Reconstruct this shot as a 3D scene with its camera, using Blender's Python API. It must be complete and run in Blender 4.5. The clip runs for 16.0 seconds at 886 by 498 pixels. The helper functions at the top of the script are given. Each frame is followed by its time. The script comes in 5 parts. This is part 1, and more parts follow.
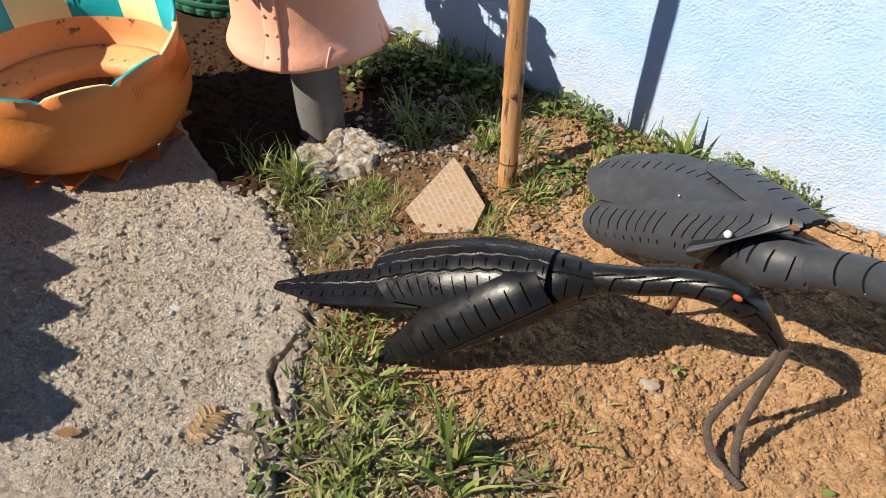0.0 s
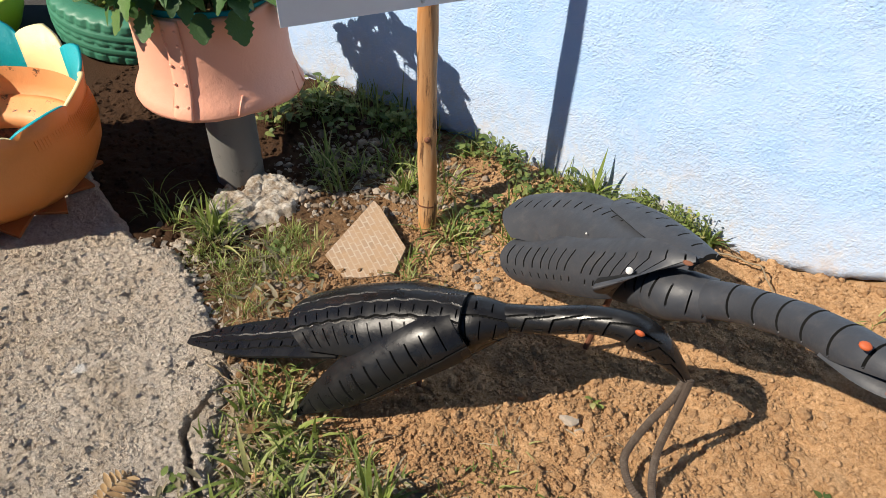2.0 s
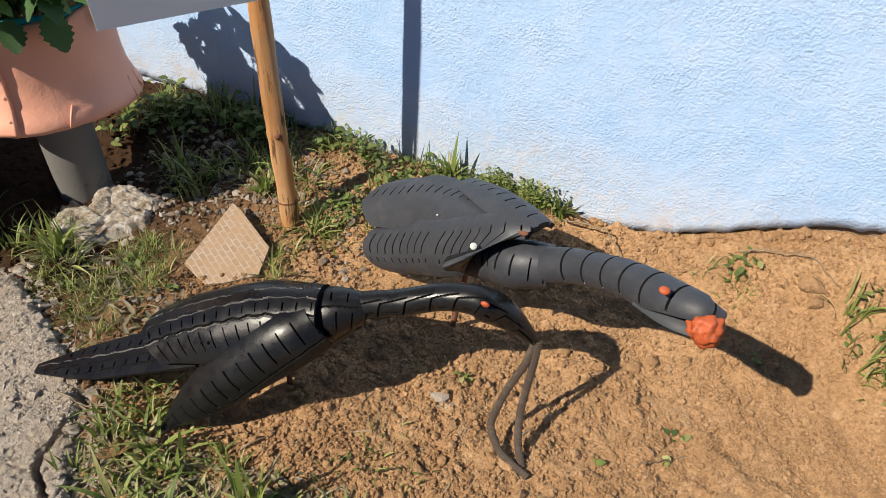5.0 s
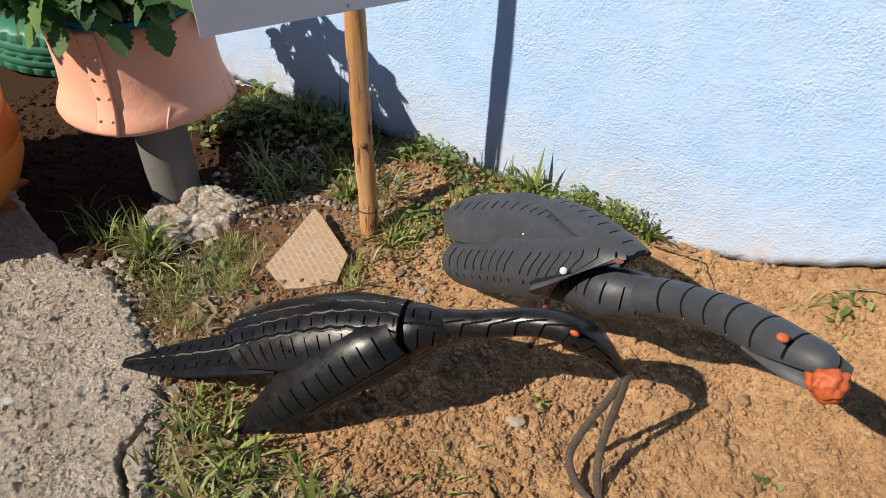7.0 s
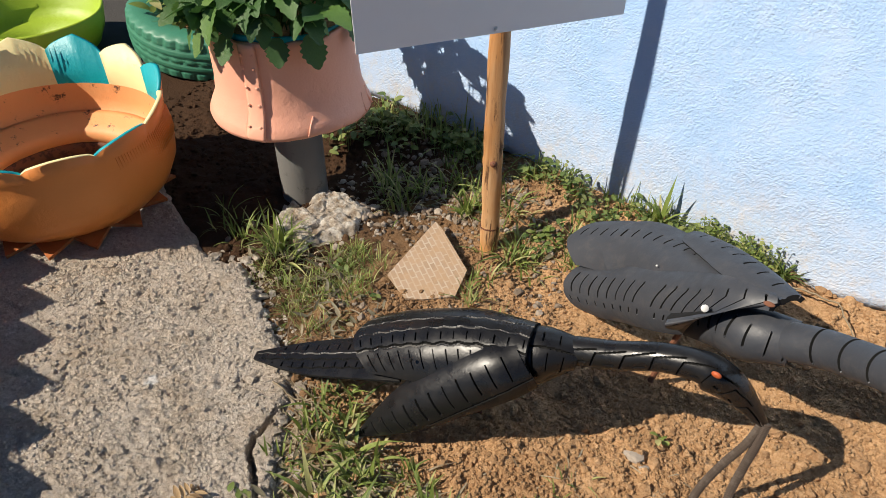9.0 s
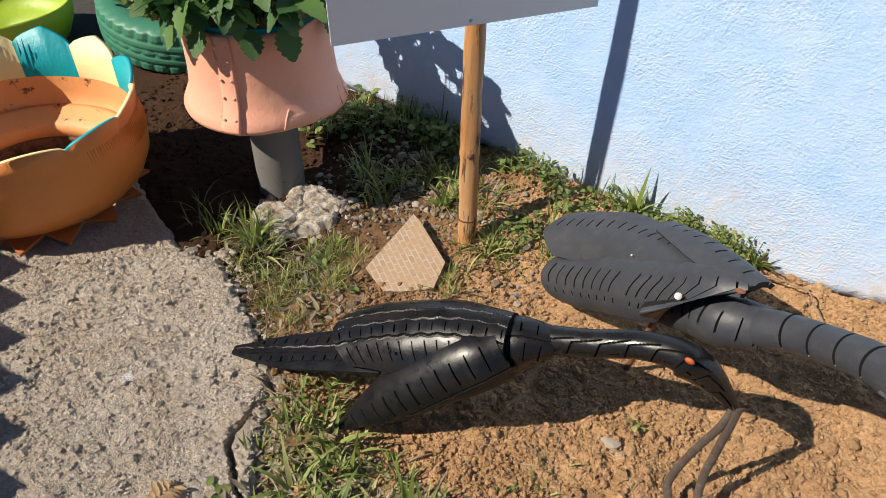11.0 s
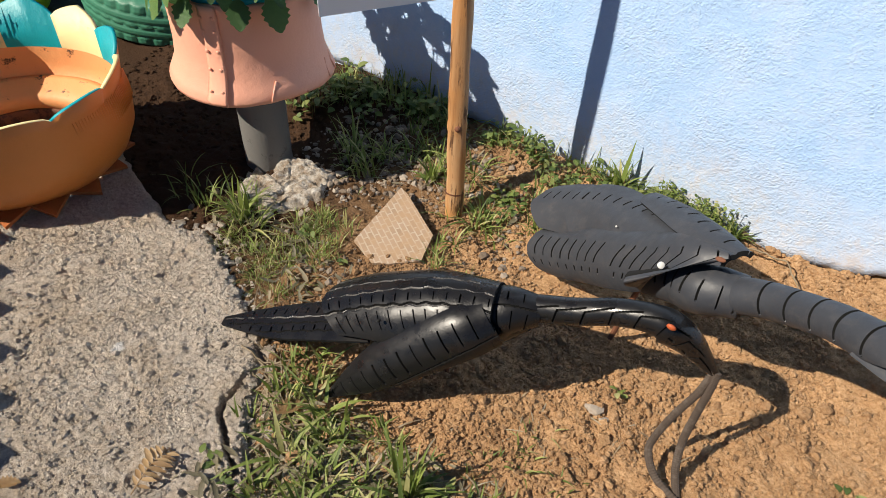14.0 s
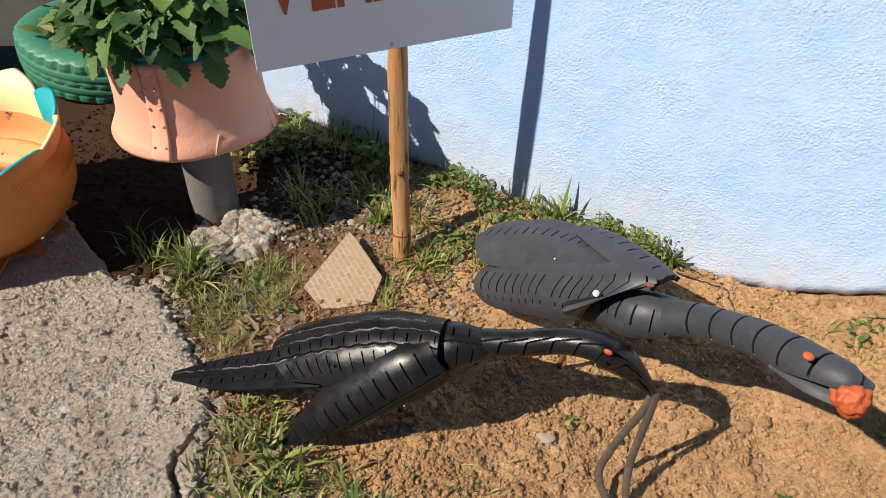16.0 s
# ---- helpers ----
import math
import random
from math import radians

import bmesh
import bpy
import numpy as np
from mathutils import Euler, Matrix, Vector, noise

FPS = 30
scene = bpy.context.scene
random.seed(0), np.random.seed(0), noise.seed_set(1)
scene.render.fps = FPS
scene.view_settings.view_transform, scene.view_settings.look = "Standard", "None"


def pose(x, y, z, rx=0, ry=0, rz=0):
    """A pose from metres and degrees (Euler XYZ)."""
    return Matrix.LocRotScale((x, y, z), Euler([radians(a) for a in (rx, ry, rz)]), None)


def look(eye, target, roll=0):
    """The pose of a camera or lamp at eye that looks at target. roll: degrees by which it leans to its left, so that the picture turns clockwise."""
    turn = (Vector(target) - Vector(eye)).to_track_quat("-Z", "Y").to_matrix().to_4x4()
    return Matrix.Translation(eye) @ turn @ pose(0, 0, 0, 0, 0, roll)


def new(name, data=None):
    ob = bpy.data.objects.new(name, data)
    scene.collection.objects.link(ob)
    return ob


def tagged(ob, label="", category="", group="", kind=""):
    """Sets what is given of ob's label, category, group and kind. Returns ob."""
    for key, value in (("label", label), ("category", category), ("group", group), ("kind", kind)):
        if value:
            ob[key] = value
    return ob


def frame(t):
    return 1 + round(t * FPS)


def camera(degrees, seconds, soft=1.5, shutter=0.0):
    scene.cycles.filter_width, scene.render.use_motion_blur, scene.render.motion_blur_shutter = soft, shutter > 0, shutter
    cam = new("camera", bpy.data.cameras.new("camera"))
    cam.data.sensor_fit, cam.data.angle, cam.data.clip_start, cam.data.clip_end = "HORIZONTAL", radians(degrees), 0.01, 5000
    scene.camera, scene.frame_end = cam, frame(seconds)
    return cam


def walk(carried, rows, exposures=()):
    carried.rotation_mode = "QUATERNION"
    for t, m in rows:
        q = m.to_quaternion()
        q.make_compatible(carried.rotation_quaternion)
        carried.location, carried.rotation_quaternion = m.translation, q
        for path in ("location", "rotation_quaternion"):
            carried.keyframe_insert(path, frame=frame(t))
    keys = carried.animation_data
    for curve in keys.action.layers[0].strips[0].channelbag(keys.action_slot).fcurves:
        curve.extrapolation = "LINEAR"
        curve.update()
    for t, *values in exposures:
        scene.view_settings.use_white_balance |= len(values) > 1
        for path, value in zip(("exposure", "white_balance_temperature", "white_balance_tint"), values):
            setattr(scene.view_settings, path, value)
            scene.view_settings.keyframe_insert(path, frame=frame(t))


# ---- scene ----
cam = camera(69.70, 16.0, 0.5)
# seconds, place of the eye in metres, Euler angles in degrees
ROWS = [
    (0, 0.0148, 0.0087, 1.2074, 46.22, -0.60, 42.19),
    (0.5, 0.0123, 0.0133, 1.2064, 47.02, -1.30, 42.69),
    (1, 0.0102, 0.0222, 1.2028, 46.80, -1.63, 41.49),
    (1.5, 0.0237, 0.0337, 1.2122, 47.60, -2.23, 40.21),
    (2, 0.0533, 0.0557, 1.2292, 49.45, -2.32, 36.74),
    (2.5, 0.0760, 0.0619, 1.2371, 49.59, -3.62, 33.85),
    (3, 0.1026, 0.0658, 1.2474, 50.90, -3.72, 30.75),
    (3.5, 0.1340, 0.0713, 1.2517, 50.91, -2.91, 27.90),
    (4, 0.1516, 0.0779, 1.2448, 48.97, -3.22, 26.84),
    (4.2, 0.1557, 0.0804, 1.2443, 49.20, -3.88, 25.85),
    (6.3, 0.1246, 0.1036, 1.2335, 49.30, -2.80, 27.69),
    (6.5, 0.1108, 0.1029, 1.2382, 49.04, -3.00, 28.75),
    (7, 0.0851, 0.1053, 1.2373, 49.41, -2.42, 32.31),
    (7.5, 0.0640, 0.1076, 1.2370, 49.37, -1.69, 34.37),
    (8, 0.0402, 0.0908, 1.2476, 50.74, -1.24, 39.16),
    (8.2, 0.0247, 0.0721, 1.2520, 50.93, -1.35, 40.93),
    (10.3, -0.0084, 0.0352, 1.2549, 48.90, -0.43, 40.32),
    (10.5, -0.0026, 0.0372, 1.2545, 48.85, -0.47, 39.48),
    (11, 0.0067, 0.0406, 1.2551, 49.73, -1.83, 39.18),
    (11.5, 0.0082, 0.0368, 1.2601, 50.47, -2.04, 38.21),
    (12, 0.0126, 0.0317, 1.2672, 52.03, -1.46, 37.19),
    (12.5, 0.0144, 0.0282, 1.2679, 52.26, -1.91, 37.07),
    (13, 0.0153, 0.0219, 1.2728, 52.19, -2.31, 37.76),
    (13.5, 0.0155, 0.0228, 1.2591, 49.68, -2.48, 38.56),
    (14, 0.0189, 0.0178, 1.2547, 47.83, -2.68, 38.25),
    (14.5, 0.0331, 0.0196, 1.2650, 48.16, -2.52, 37.34),
    (15, 0.0495, 0.0221, 1.2740, 49.37, -1.70, 37.64),
    (15.5, 0.0584, 0.0182, 1.2842, 50.29, -1.83, 35.68),
    (16, 0.0659, 0.0123, 1.2828, 51.67, -2.53, 33.44),
]
# the clip's camera is a little more open at the start
EXPOSURES = [(0, 0.70), (1.5, 0.64), (3, 0.52), (6.5, 0.46), (8, 0.50), (12, 0.52), (16, 0.52)]
walk(cam, [(t, pose(x, y, z, rx, ry, rz)) for t, x, y, z, rx, ry, rz in ROWS], EXPOSURES)

# ---- daylight: one sun and a clear sky ----
SUN_FROM = Vector((-0.525, -0.851, 0.87))
world = bpy.data.worlds.new("daylight")
scene.world = world
world.use_nodes = True
wn = world.node_tree.nodes
sky = wn.new("ShaderNodeTexSky")
sky.sky_type = "NISHITA"
sky.sun_disc = False
sky.sun_elevation = math.atan2(SUN_FROM.z, SUN_FROM.xy.length)
sky.sun_rotation = math.atan2(SUN_FROM.x, SUN_FROM.y)
world.node_tree.links.new(sky.outputs[0], wn["Background"].inputs[0])
wn["Background"].inputs[1].default_value = 0.038
sky.dust_density, sky.ozone_density = 0.0, 10.0
sun = new("sun", bpy.data.lights.new("sun", "SUN"))
sun.data.energy, sun.data.angle, sun.data.color = 5.0, radians(0.5), (1.0, 0.90, 0.755)
sun.matrix_world = look(SUN_FROM, (0, 0, 0))

# ---- materials ----


class Nodes:
    """Short hand for building a node material."""

    def __init__(self, name, rough=0.8, metal=0.0):
        self.mat = bpy.data.materials.new(name)
        self.mat.use_nodes = True
        self.n, self.l = self.mat.node_tree.nodes, self.mat.node_tree.links
        self.b = self.n["Principled BSDF"]
        self.b.inputs["Roughness"].default_value = rough
        self.b.inputs["Metallic"].default_value = metal
        self.co = self.n.new("ShaderNodeTexCoord").outputs["Object"]

    def plug(self, socket, value):
        if hasattr(value, "is_output"):
            self.l.new(value, socket)
        else:
            socket.default_value = value
        return self

    def noise(self, scale, detail=4.0, rough=0.6, stretch=None, distort=0.0):
        t = self.n.new("ShaderNodeTexNoise")
        t.inputs["Scale"].default_value, t.inputs["Detail"].default_value = scale, detail
        t.inputs["Roughness"].default_value, t.inputs["Distortion"].default_value = rough, distort
        self.l.new(self.mapped(stretch), t.inputs["Vector"])
        return t.outputs["Fac"]

    def mapped(self, stretch=None):
        if not stretch:
            return self.co
        m = self.n.new("ShaderNodeMapping")
        m.inputs["Scale"].default_value = stretch
        self.l.new(self.co, m.inputs["Vector"])
        return m.outputs[0]

    def cells(self, scale, feature="F1", out="Distance", stretch=None):
        t = self.n.new("ShaderNodeTexVoronoi")
        t.feature = feature
        t.inputs["Scale"].default_value = scale
        self.l.new(self.mapped(stretch), t.inputs["Vector"])
        return t.outputs[out]

    def ramp(self, fac, *stops):
        r = self.n.new("ShaderNodeValToRGB")
        e = r.color_ramp.elements
        while len(e) < len(stops):
            e.new(0.5)
        for s, (p, c) in zip(e, stops):
            s.position = p
            s.color = (*c, 1) if hasattr(c, "__len__") else (c, c, c, 1)
        self.plug(r.inputs[0], fac)
        return r.outputs[0]

    def mix(self, fac, a, b, mode="MIX"):
        m = self.n.new("ShaderNodeMix")
        m.data_type, m.blend_type = "RGBA", mode
        self.plug(m.inputs[0], fac)
        for i, v in ((6, a), (7, b)):
            self.plug(m.inputs[i], v if hasattr(v, "is_output") else (*v, 1))
        return m.outputs[2]

    def maths(self, op, a, b=0.0, clamp=False):
        m = self.n.new("ShaderNodeMath")
        m.operation, m.use_clamp = op, clamp
        self.plug(m.inputs[0], a).plug(m.inputs[1], b)
        return m.outputs[0]

    def axis(self, i):
        s = self.n.new("ShaderNodeSeparateXYZ")
        self.l.new(self.co, s.inputs[0])
        return s.outputs[i]

    def random(self):
        return self.n.new("ShaderNodeObjectInfo").outputs["Random"]

    def island(self):
        return self.n.new("ShaderNodeNewGeometry").outputs["Random Per Island"]

    def bump(self, height, strength=0.5, dist=0.01, under=None):
        b = self.n.new("ShaderNodeBump")
        b.inputs["Strength"].default_value, b.inputs["Distance"].default_value = strength, dist
        self.l.new(height, b.inputs["Height"])
        if under:
            self.l.new(under, b.inputs["Normal"])
        return b.outputs[0]

    def done(self, color, normal=None, rough=None):
        self.plug(self.b.inputs["Base Color"], color if hasattr(color, "is_output") else (*color, 1))
        if normal:
            self.l.new(normal, self.b.inputs["Normal"])
        if rough is not None:
            self.plug(self.b.inputs["Roughness"], rough)
        return self.mat


def soil_material(name, dark, mid, light, extra=None):
    m = Nodes(name, 0.97)
    m.b.inputs["Specular IOR Level"].default_value = 0.15
    big, fine = m.noise(5, 5), m.noise(120, 7, 0.78)
    c = m.ramp(fine, (0.30, dark), (0.5, mid), (0.72, light))
    c = m.mix(m.maths("MULTIPLY", m.ramp(big, (0.40, 0.0), (0.68, 1.0)), 0.40), c, dark)
    c = m.mix(m.ramp(m.noise(16, 6, 0.75), (0.54, 0.0), (0.70, 0.55)), c, light)
    if extra:
        c = extra(m, c)
    n = m.bump(m.noise(420, 4, 0.75), 0.9, 0.004)
    n = m.bump(m.noise(140, 6, 0.75), 0.75, 0.006, n)
    return m.done(c, n)


def humus_and_shade(m, c):
    """Dark humus, deepened for part shade, round the planters at the back; ground beyond the bed greyed to steer light.
    """
    # real dark soil, its colour deepened for the planters' partial shade
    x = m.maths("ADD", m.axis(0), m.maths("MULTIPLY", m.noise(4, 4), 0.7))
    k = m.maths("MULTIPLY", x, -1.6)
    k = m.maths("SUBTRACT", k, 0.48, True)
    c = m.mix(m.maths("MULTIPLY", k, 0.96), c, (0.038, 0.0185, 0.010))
    # unseen ground in front and to the right, darkened to cut warm bounce
    far = m.maths("MULTIPLY", m.maths("SUBTRACT", -0.30, m.axis(1)), 4.0, True)
    far = m.maths("MAXIMUM", far, m.maths("MULTIPLY", m.maths("SUBTRACT", m.axis(0), 1.9), 3.0, True))
    # shade lying on the far left ground, put into the same grey
    far = m.maths("MAXIMUM", far, m.maths("MULTIPLY", m.maths("SUBTRACT", -2.75, m.axis(0)), 4.0, True))
    return m.mix(far, c, m.mix(m.noise(9, 5), (0.055, 0.052, 0.050), (0.10, 0.094, 0.088)))


def clod_colour(m, c):
    c = m.mix(m.maths("MULTIPLY", m.island(), 0.42), c, (0.20, 0.105, 0.050))
    return humus_and_shade(m, c)


SOIL = soil_material("dug_sandy_soil", (0.25, 0.134, 0.060), (0.50, 0.300, 0.152), (0.68, 0.455, 0.265), humus_and_shade)
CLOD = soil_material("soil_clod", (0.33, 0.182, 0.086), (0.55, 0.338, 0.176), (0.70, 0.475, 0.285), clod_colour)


def gravel_material():
    m = Nodes("grey_gravel", 0.9)
    c = m.ramp(m.island(), (0.0, (0.09, 0.07, 0.055)), (0.5, (0.18, 0.145, 0.115)), (0.9, (0.27, 0.23, 0.19)), (1.0, (0.38, 0.34, 0.29)))
    c = m.mix(m.maths("MULTIPLY", m.noise(120), 0.5), c, (0.28, 0.20, 0.13))
    return m.done(c, m.bump(m.noise(160, 4), 0.5, 0.004))


GRAVEL = gravel_material()


def concrete_material():
    m = Nodes("weathered_concrete", 0.95)
    m.b.inputs["Specular IOR Level"].default_value = 0.2
    c = m.ramp(m.noise(95, 9, 0.82, None, 0.5), (0.34, (0.30, 0.242, 0.190)), (0.48, (0.56, 0.478, 0.395)), (0.64, (0.78, 0.70, 0.61)))
    c = m.mix(m.ramp(m.noise(5, 6, 0.68), (0.44, 0.0), (0.70, 0.65)), c, (0.44, 0.335, 0.230))
    c = m.mix(m.ramp(m.noise(30, 7, 0.75), (0.54, 0.0), (0.66, 0.5)), c, (0.62, 0.565, 0.50))
    c = m.mix(m.ramp(m.noise(48, 7, 0.8), (0.60, 0.0), (0.68, 0.7)), c, (0.16, 0.125, 0.095))
    # a splash of white paint
    d = m.n.new("ShaderNodeVectorMath")
    d.operation = "DISTANCE"
    m.l.new(m.co, d.inputs[0])
    d.inputs[1].default_value = SPLASH
    edge = m.maths("ADD", d.outputs["Value"], m.maths("MULTIPLY", m.noise(70, 5, 0.7), 0.030))
    c = m.mix(m.ramp(edge, (0.026, 0.75), (0.036, 0.0)), c, (0.72, 0.73, 0.74))
    n = m.bump(m.noise(520, 4, 0.75), 0.8, 0.003)
    n = m.bump(m.noise(210, 6, 0.8, None, 0.6), 1.0, 0.007, n)
    n = m.bump(m.noise(75, 8, 0.8, (1.5, 1, 1), 1.0), 0.9, 0.009, n)
    return m.done(c, n)


SPLASH = (-1.156, 0.335, 0.02)
CONCRETE = concrete_material()


def plaster_material():
    m = Nodes("pale_blue_painted_roughcast", 0.75)
    z = m.axis(2)
    c = m.mix(m.ramp(m.noise(3, 5), (0.35, 0.0), (0.7, 1.0)), (0.335, 0.515, 0.80), (0.405, 0.565, 0.82))
    patch = m.ramp(m.noise(13, 7, 0.78), (0.47, 0.0), (0.60, 1.0))
    c = m.mix(m.maths("MULTIPLY", patch, 0.24), c, (0.56, 0.64, 0.80))
    # splashed mud and worn paint near the foot
    low = m.maths("SUBTRACT", m.maths("ADD", 0.26, m.maths("MULTIPLY", m.noise(5, 5), 0.25)), z)
    low = m.maths("MULTIPLY", low, 2.6, True)
    spots = m.ramp(m.noise(45, 6, 0.75), (0.46, 0.0), (0.62, 1.0))
    c = m.mix(m.maths("MULTIPLY", low, m.maths("ADD", m.maths("MULTIPLY", spots, 0.6), 0.15)), c, (0.66, 0.56, 0.45))
    c = m.mix(m.maths("MULTIPLY", low, 0.40), c, (0.54, 0.53, 0.52))
    rust = m.maths("MULTIPLY", m.ramp(m.noise(9, 6, 0.8), (0.52, 0.0), (0.66, 1.0)), low)
    c = m.mix(m.maths("MULTIPLY", rust, 0.75), c, (0.46, 0.33, 0.22))
    pit = m.ramp(m.noise(75, 4, 0.7), (0.28, 1.0), (0.34, 0.0))
    c = m.mix(m.maths("MULTIPLY", pit, 0.45), c, (0.25, 0.27, 0.30))
    coarse = m.maths("MULTIPLY", m.noise(150, 3, 0.55), m.ramp(m.noise(7, 4), (0.36, 0.35), (0.62, 1.0)))
    n = m.bump(m.noise(420, 3, 0.6), 0.35, 0.002)
    n = m.bump(coarse, 0.75, 0.006, n)
    n = m.bump(m.noise(40, 2, 0.5), 0.16, 0.010, n)
    return m.done(c, n)


PLASTER = plaster_material()
PLINTH = soil_material("crumbling_plinth_mortar", (0.26, 0.20, 0.15), (0.38, 0.30, 0.22), (0.48, 0.40, 0.31))


def paint(name, color, worn, rough=0.5, wear=0.62, scale=22):
    m = Nodes(name, rough)
    c = m.mix(m.noise(7, 4), color, tuple(v * 0.84 for v in color))
    c = m.mix(m.ramp(m.noise(scale, 7, 0.75), (wear, 0.0), (wear + 0.06, 1.0)), c, worn)
    n = m.bump(m.noise(150, 4, 0.7), 0.25, 0.003)
    n = m.bump(m.noise(30, 4), 0.3, 0.006, n)
    return m.done(c, n)


ORANGE = paint("orange_tyre_paint", (0.72, 0.25, 0.055), (0.50, 0.30, 0.14), 0.45, 0.66, 14)
ORANGE_IN = paint("sun_faded_orange_paint", (0.80, 0.36, 0.14), (0.10, 0.05, 0.03), 0.6, 0.60, 18)
TEAL = paint("teal_paint", (0.0, 0.34, 0.40), (0.01, 0.16, 0.2), 0.45)
CREAM = paint("cream_yellow_paint", (0.82, 0.71, 0.36), (0.6, 0.5, 0.25), 0.5)
PINK = paint("salmon_pink_paint", (0.86, 0.415, 0.285), (0.58, 0.23, 0.13), 0.5, 0.68, 26)
GREEN = paint("dark_green_tyre_paint", (0.048, 0.205, 0.125), (0.025, 0.10, 0.06), 0.5)
LIME = paint("lime_green_tyre_paint", (0.33, 0.46, 0.025), (0.18, 0.26, 0.02), 0.5)
RUST = paint("rusty_metal", (0.18, 0.07, 0.035), (0.07, 0.03, 0.02), 0.85, 0.5)
ZINC = paint("zinc_bolt", (0.62, 0.62, 0.60), (0.3, 0.28, 0.25), 0.4)
EYE_ORANGE = paint("orange_eye_paint", (0.44, 0.088, 0.024), (0.24, 0.06, 0.022), 0.6, 0.55, 60)
PVC = paint("grey_pvc", (0.17, 0.165, 0.155), (0.10, 0.095, 0.085), 0.55, 0.6)


def rubber(name, color, rough, dust):
    m = Nodes(name, rough)
    m.b.inputs["Specular IOR Level"].default_value = 0.38
    c = m.mix(m.noise(9, 4), color, tuple(v * 0.7 for v in color))
    c = m.mix(m.maths("MULTIPLY", m.ramp(m.noise(30, 6, 0.75), (0.5, 0.0), (0.75, 1.0)), dust), c, (0.22, 0.19, 0.16))
    n = m.bump(m.noise(230, 4), 0.12, 0.002)
    n = m.bump(m.noise(55, 4), 0.14, 0.004, n)
    r = m.ramp(m.noise(24, 5), (0.3, max(rough - 0.12, 0.05)), (0.75, rough + 0.14))
    return m.done(c, n, r)


BLACK = rubber("black_painted_rubber", (0.0085, 0.0085, 0.0095), 0.31, 0.03)
GREY = rubber("dusty_grey_black_rubber", (0.043, 0.047, 0.057), 0.52, 0.12)
# recess shade as colour: near-black for tread cuts, undersides and strip edges
GROOVE_SHADE = rubber("shaded_groove_rubber", (0.004, 0.004, 0.004), 0.9, 0.0)
STRAP = rubber("dusty_ribbed_strap", (0.075, 0.055, 0.042), 0.8, 0.4)
# pale lines along the black bird's ribs: sun highlights painted as colour
RIB_GLINT = rubber("pale_rib_glint", (0.10, 0.096, 0.09), 0.9, 0.4)


def wood_material():
    m = Nodes("peeled_eucalyptus_wood", 0.55)
    g = m.noise(26, 6, 0.65, (1, 1, 0.06))
    c = m.ramp(g, (0.28, (0.16, 0.065, 0.026)), (0.42, (0.40, 0.205, 0.085)), (0.58, (0.53, 0.315, 0.155)), (0.75, (0.64, 0.44, 0.26)))
    c = m.mix(m.ramp(m.noise(7, 5, 0.6, (1, 1, 0.4)), (0.45, 0.0), (0.66, 0.7)), c, (0.55, 0.21, 0.03))
    c = m.mix(m.ramp(m.noise(60, 6, 0.7, (1, 1, 0.12)), (0.54, 0.0), (0.62, 0.9)), c, (0.08, 0.035, 0.016))
    return m.done(c, m.bump(g, 0.4, 0.004))


WOOD = wood_material()


def sheet_material():
    m = Nodes("white_sign_sheet", 0.5)
    c = m.mix(m.noise(4, 3), (0.80, 0.80, 0.80), (0.74, 0.74, 0.75))
    return m.done(c, m.bump(m.noise(20), 0.05, 0.002))


SHEET = sheet_material()
LETTER = paint("brick_red_brush_paint", (0.50, 0.10, 0.035), (0.62, 0.22, 0.12), 0.5, 0.6, 40)


def leaf_material(name, dark, light, old=None):
    m = Nodes(name, 0.5)
    c = m.ramp(m.island(), (0.0, dark), (0.6, light), (1.0, old or light))
    c = m.mix(m.maths("MULTIPLY", m.noise(60, 3), 0.5), c, dark)
    mat = m.done(c, m.bump(m.noise(170, 4, 0.7), 0.5, 0.004))
    t = m.n.new("ShaderNodeBsdfTranslucent")
    m.l.new(c, t.inputs[0])
    mixer = m.n.new("ShaderNodeMixShader")
    mixer.inputs[0].default_value = 0.32
    m.l.new(m.b.outputs[0], mixer.inputs[1])
    m.l.new(t.outputs[0], mixer.inputs[2])
    m.l.new(mixer.outputs[0], m.n["Material Output"].inputs[0])
    return mat


GRASS = leaf_material("grass_blades", (0.085, 0.130, 0.026), (0.30, 0.37, 0.085), (0.58, 0.53, 0.25))
WEED = leaf_material("weed_leaves", (0.065, 0.11, 0.026), (0.19, 0.25, 0.06), (0.36, 0.37, 0.13))
BERRY = leaf_material("strawberry_leaves", (0.032, 0.088, 0.022), (0.085, 0.19, 0.042), (0.19, 0.32, 0.07))
STRAW = leaf_material("dry_straw", (0.24, 0.18, 0.11), (0.44, 0.36, 0.24), (0.58, 0.50, 0.36))
WITHERED = leaf_material("withered_leaves", (0.115, 0.100, 0.060), (0.24, 0.215, 0.135), (0.40, 0.33, 0.22))
DEADLEAF = leaf_material("dead_brown_leaf", (0.34, 0.21, 0.10), (0.52, 0.36, 0.19))


def rubble_material():
    m = Nodes("whitish_mortar_rubble", 0.9)
    c = m.ramp(m.noise(30, 6, 0.7), (0.38, (0.20, 0.145, 0.095)), (0.52, (0.36, 0.315, 0.26)), (0.68, (0.56, 0.53, 0.48)))
    return m.done(c, m.bump(m.noise(130, 7, 0.8), 0.8, 0.008))


RUBBLE = rubble_material()


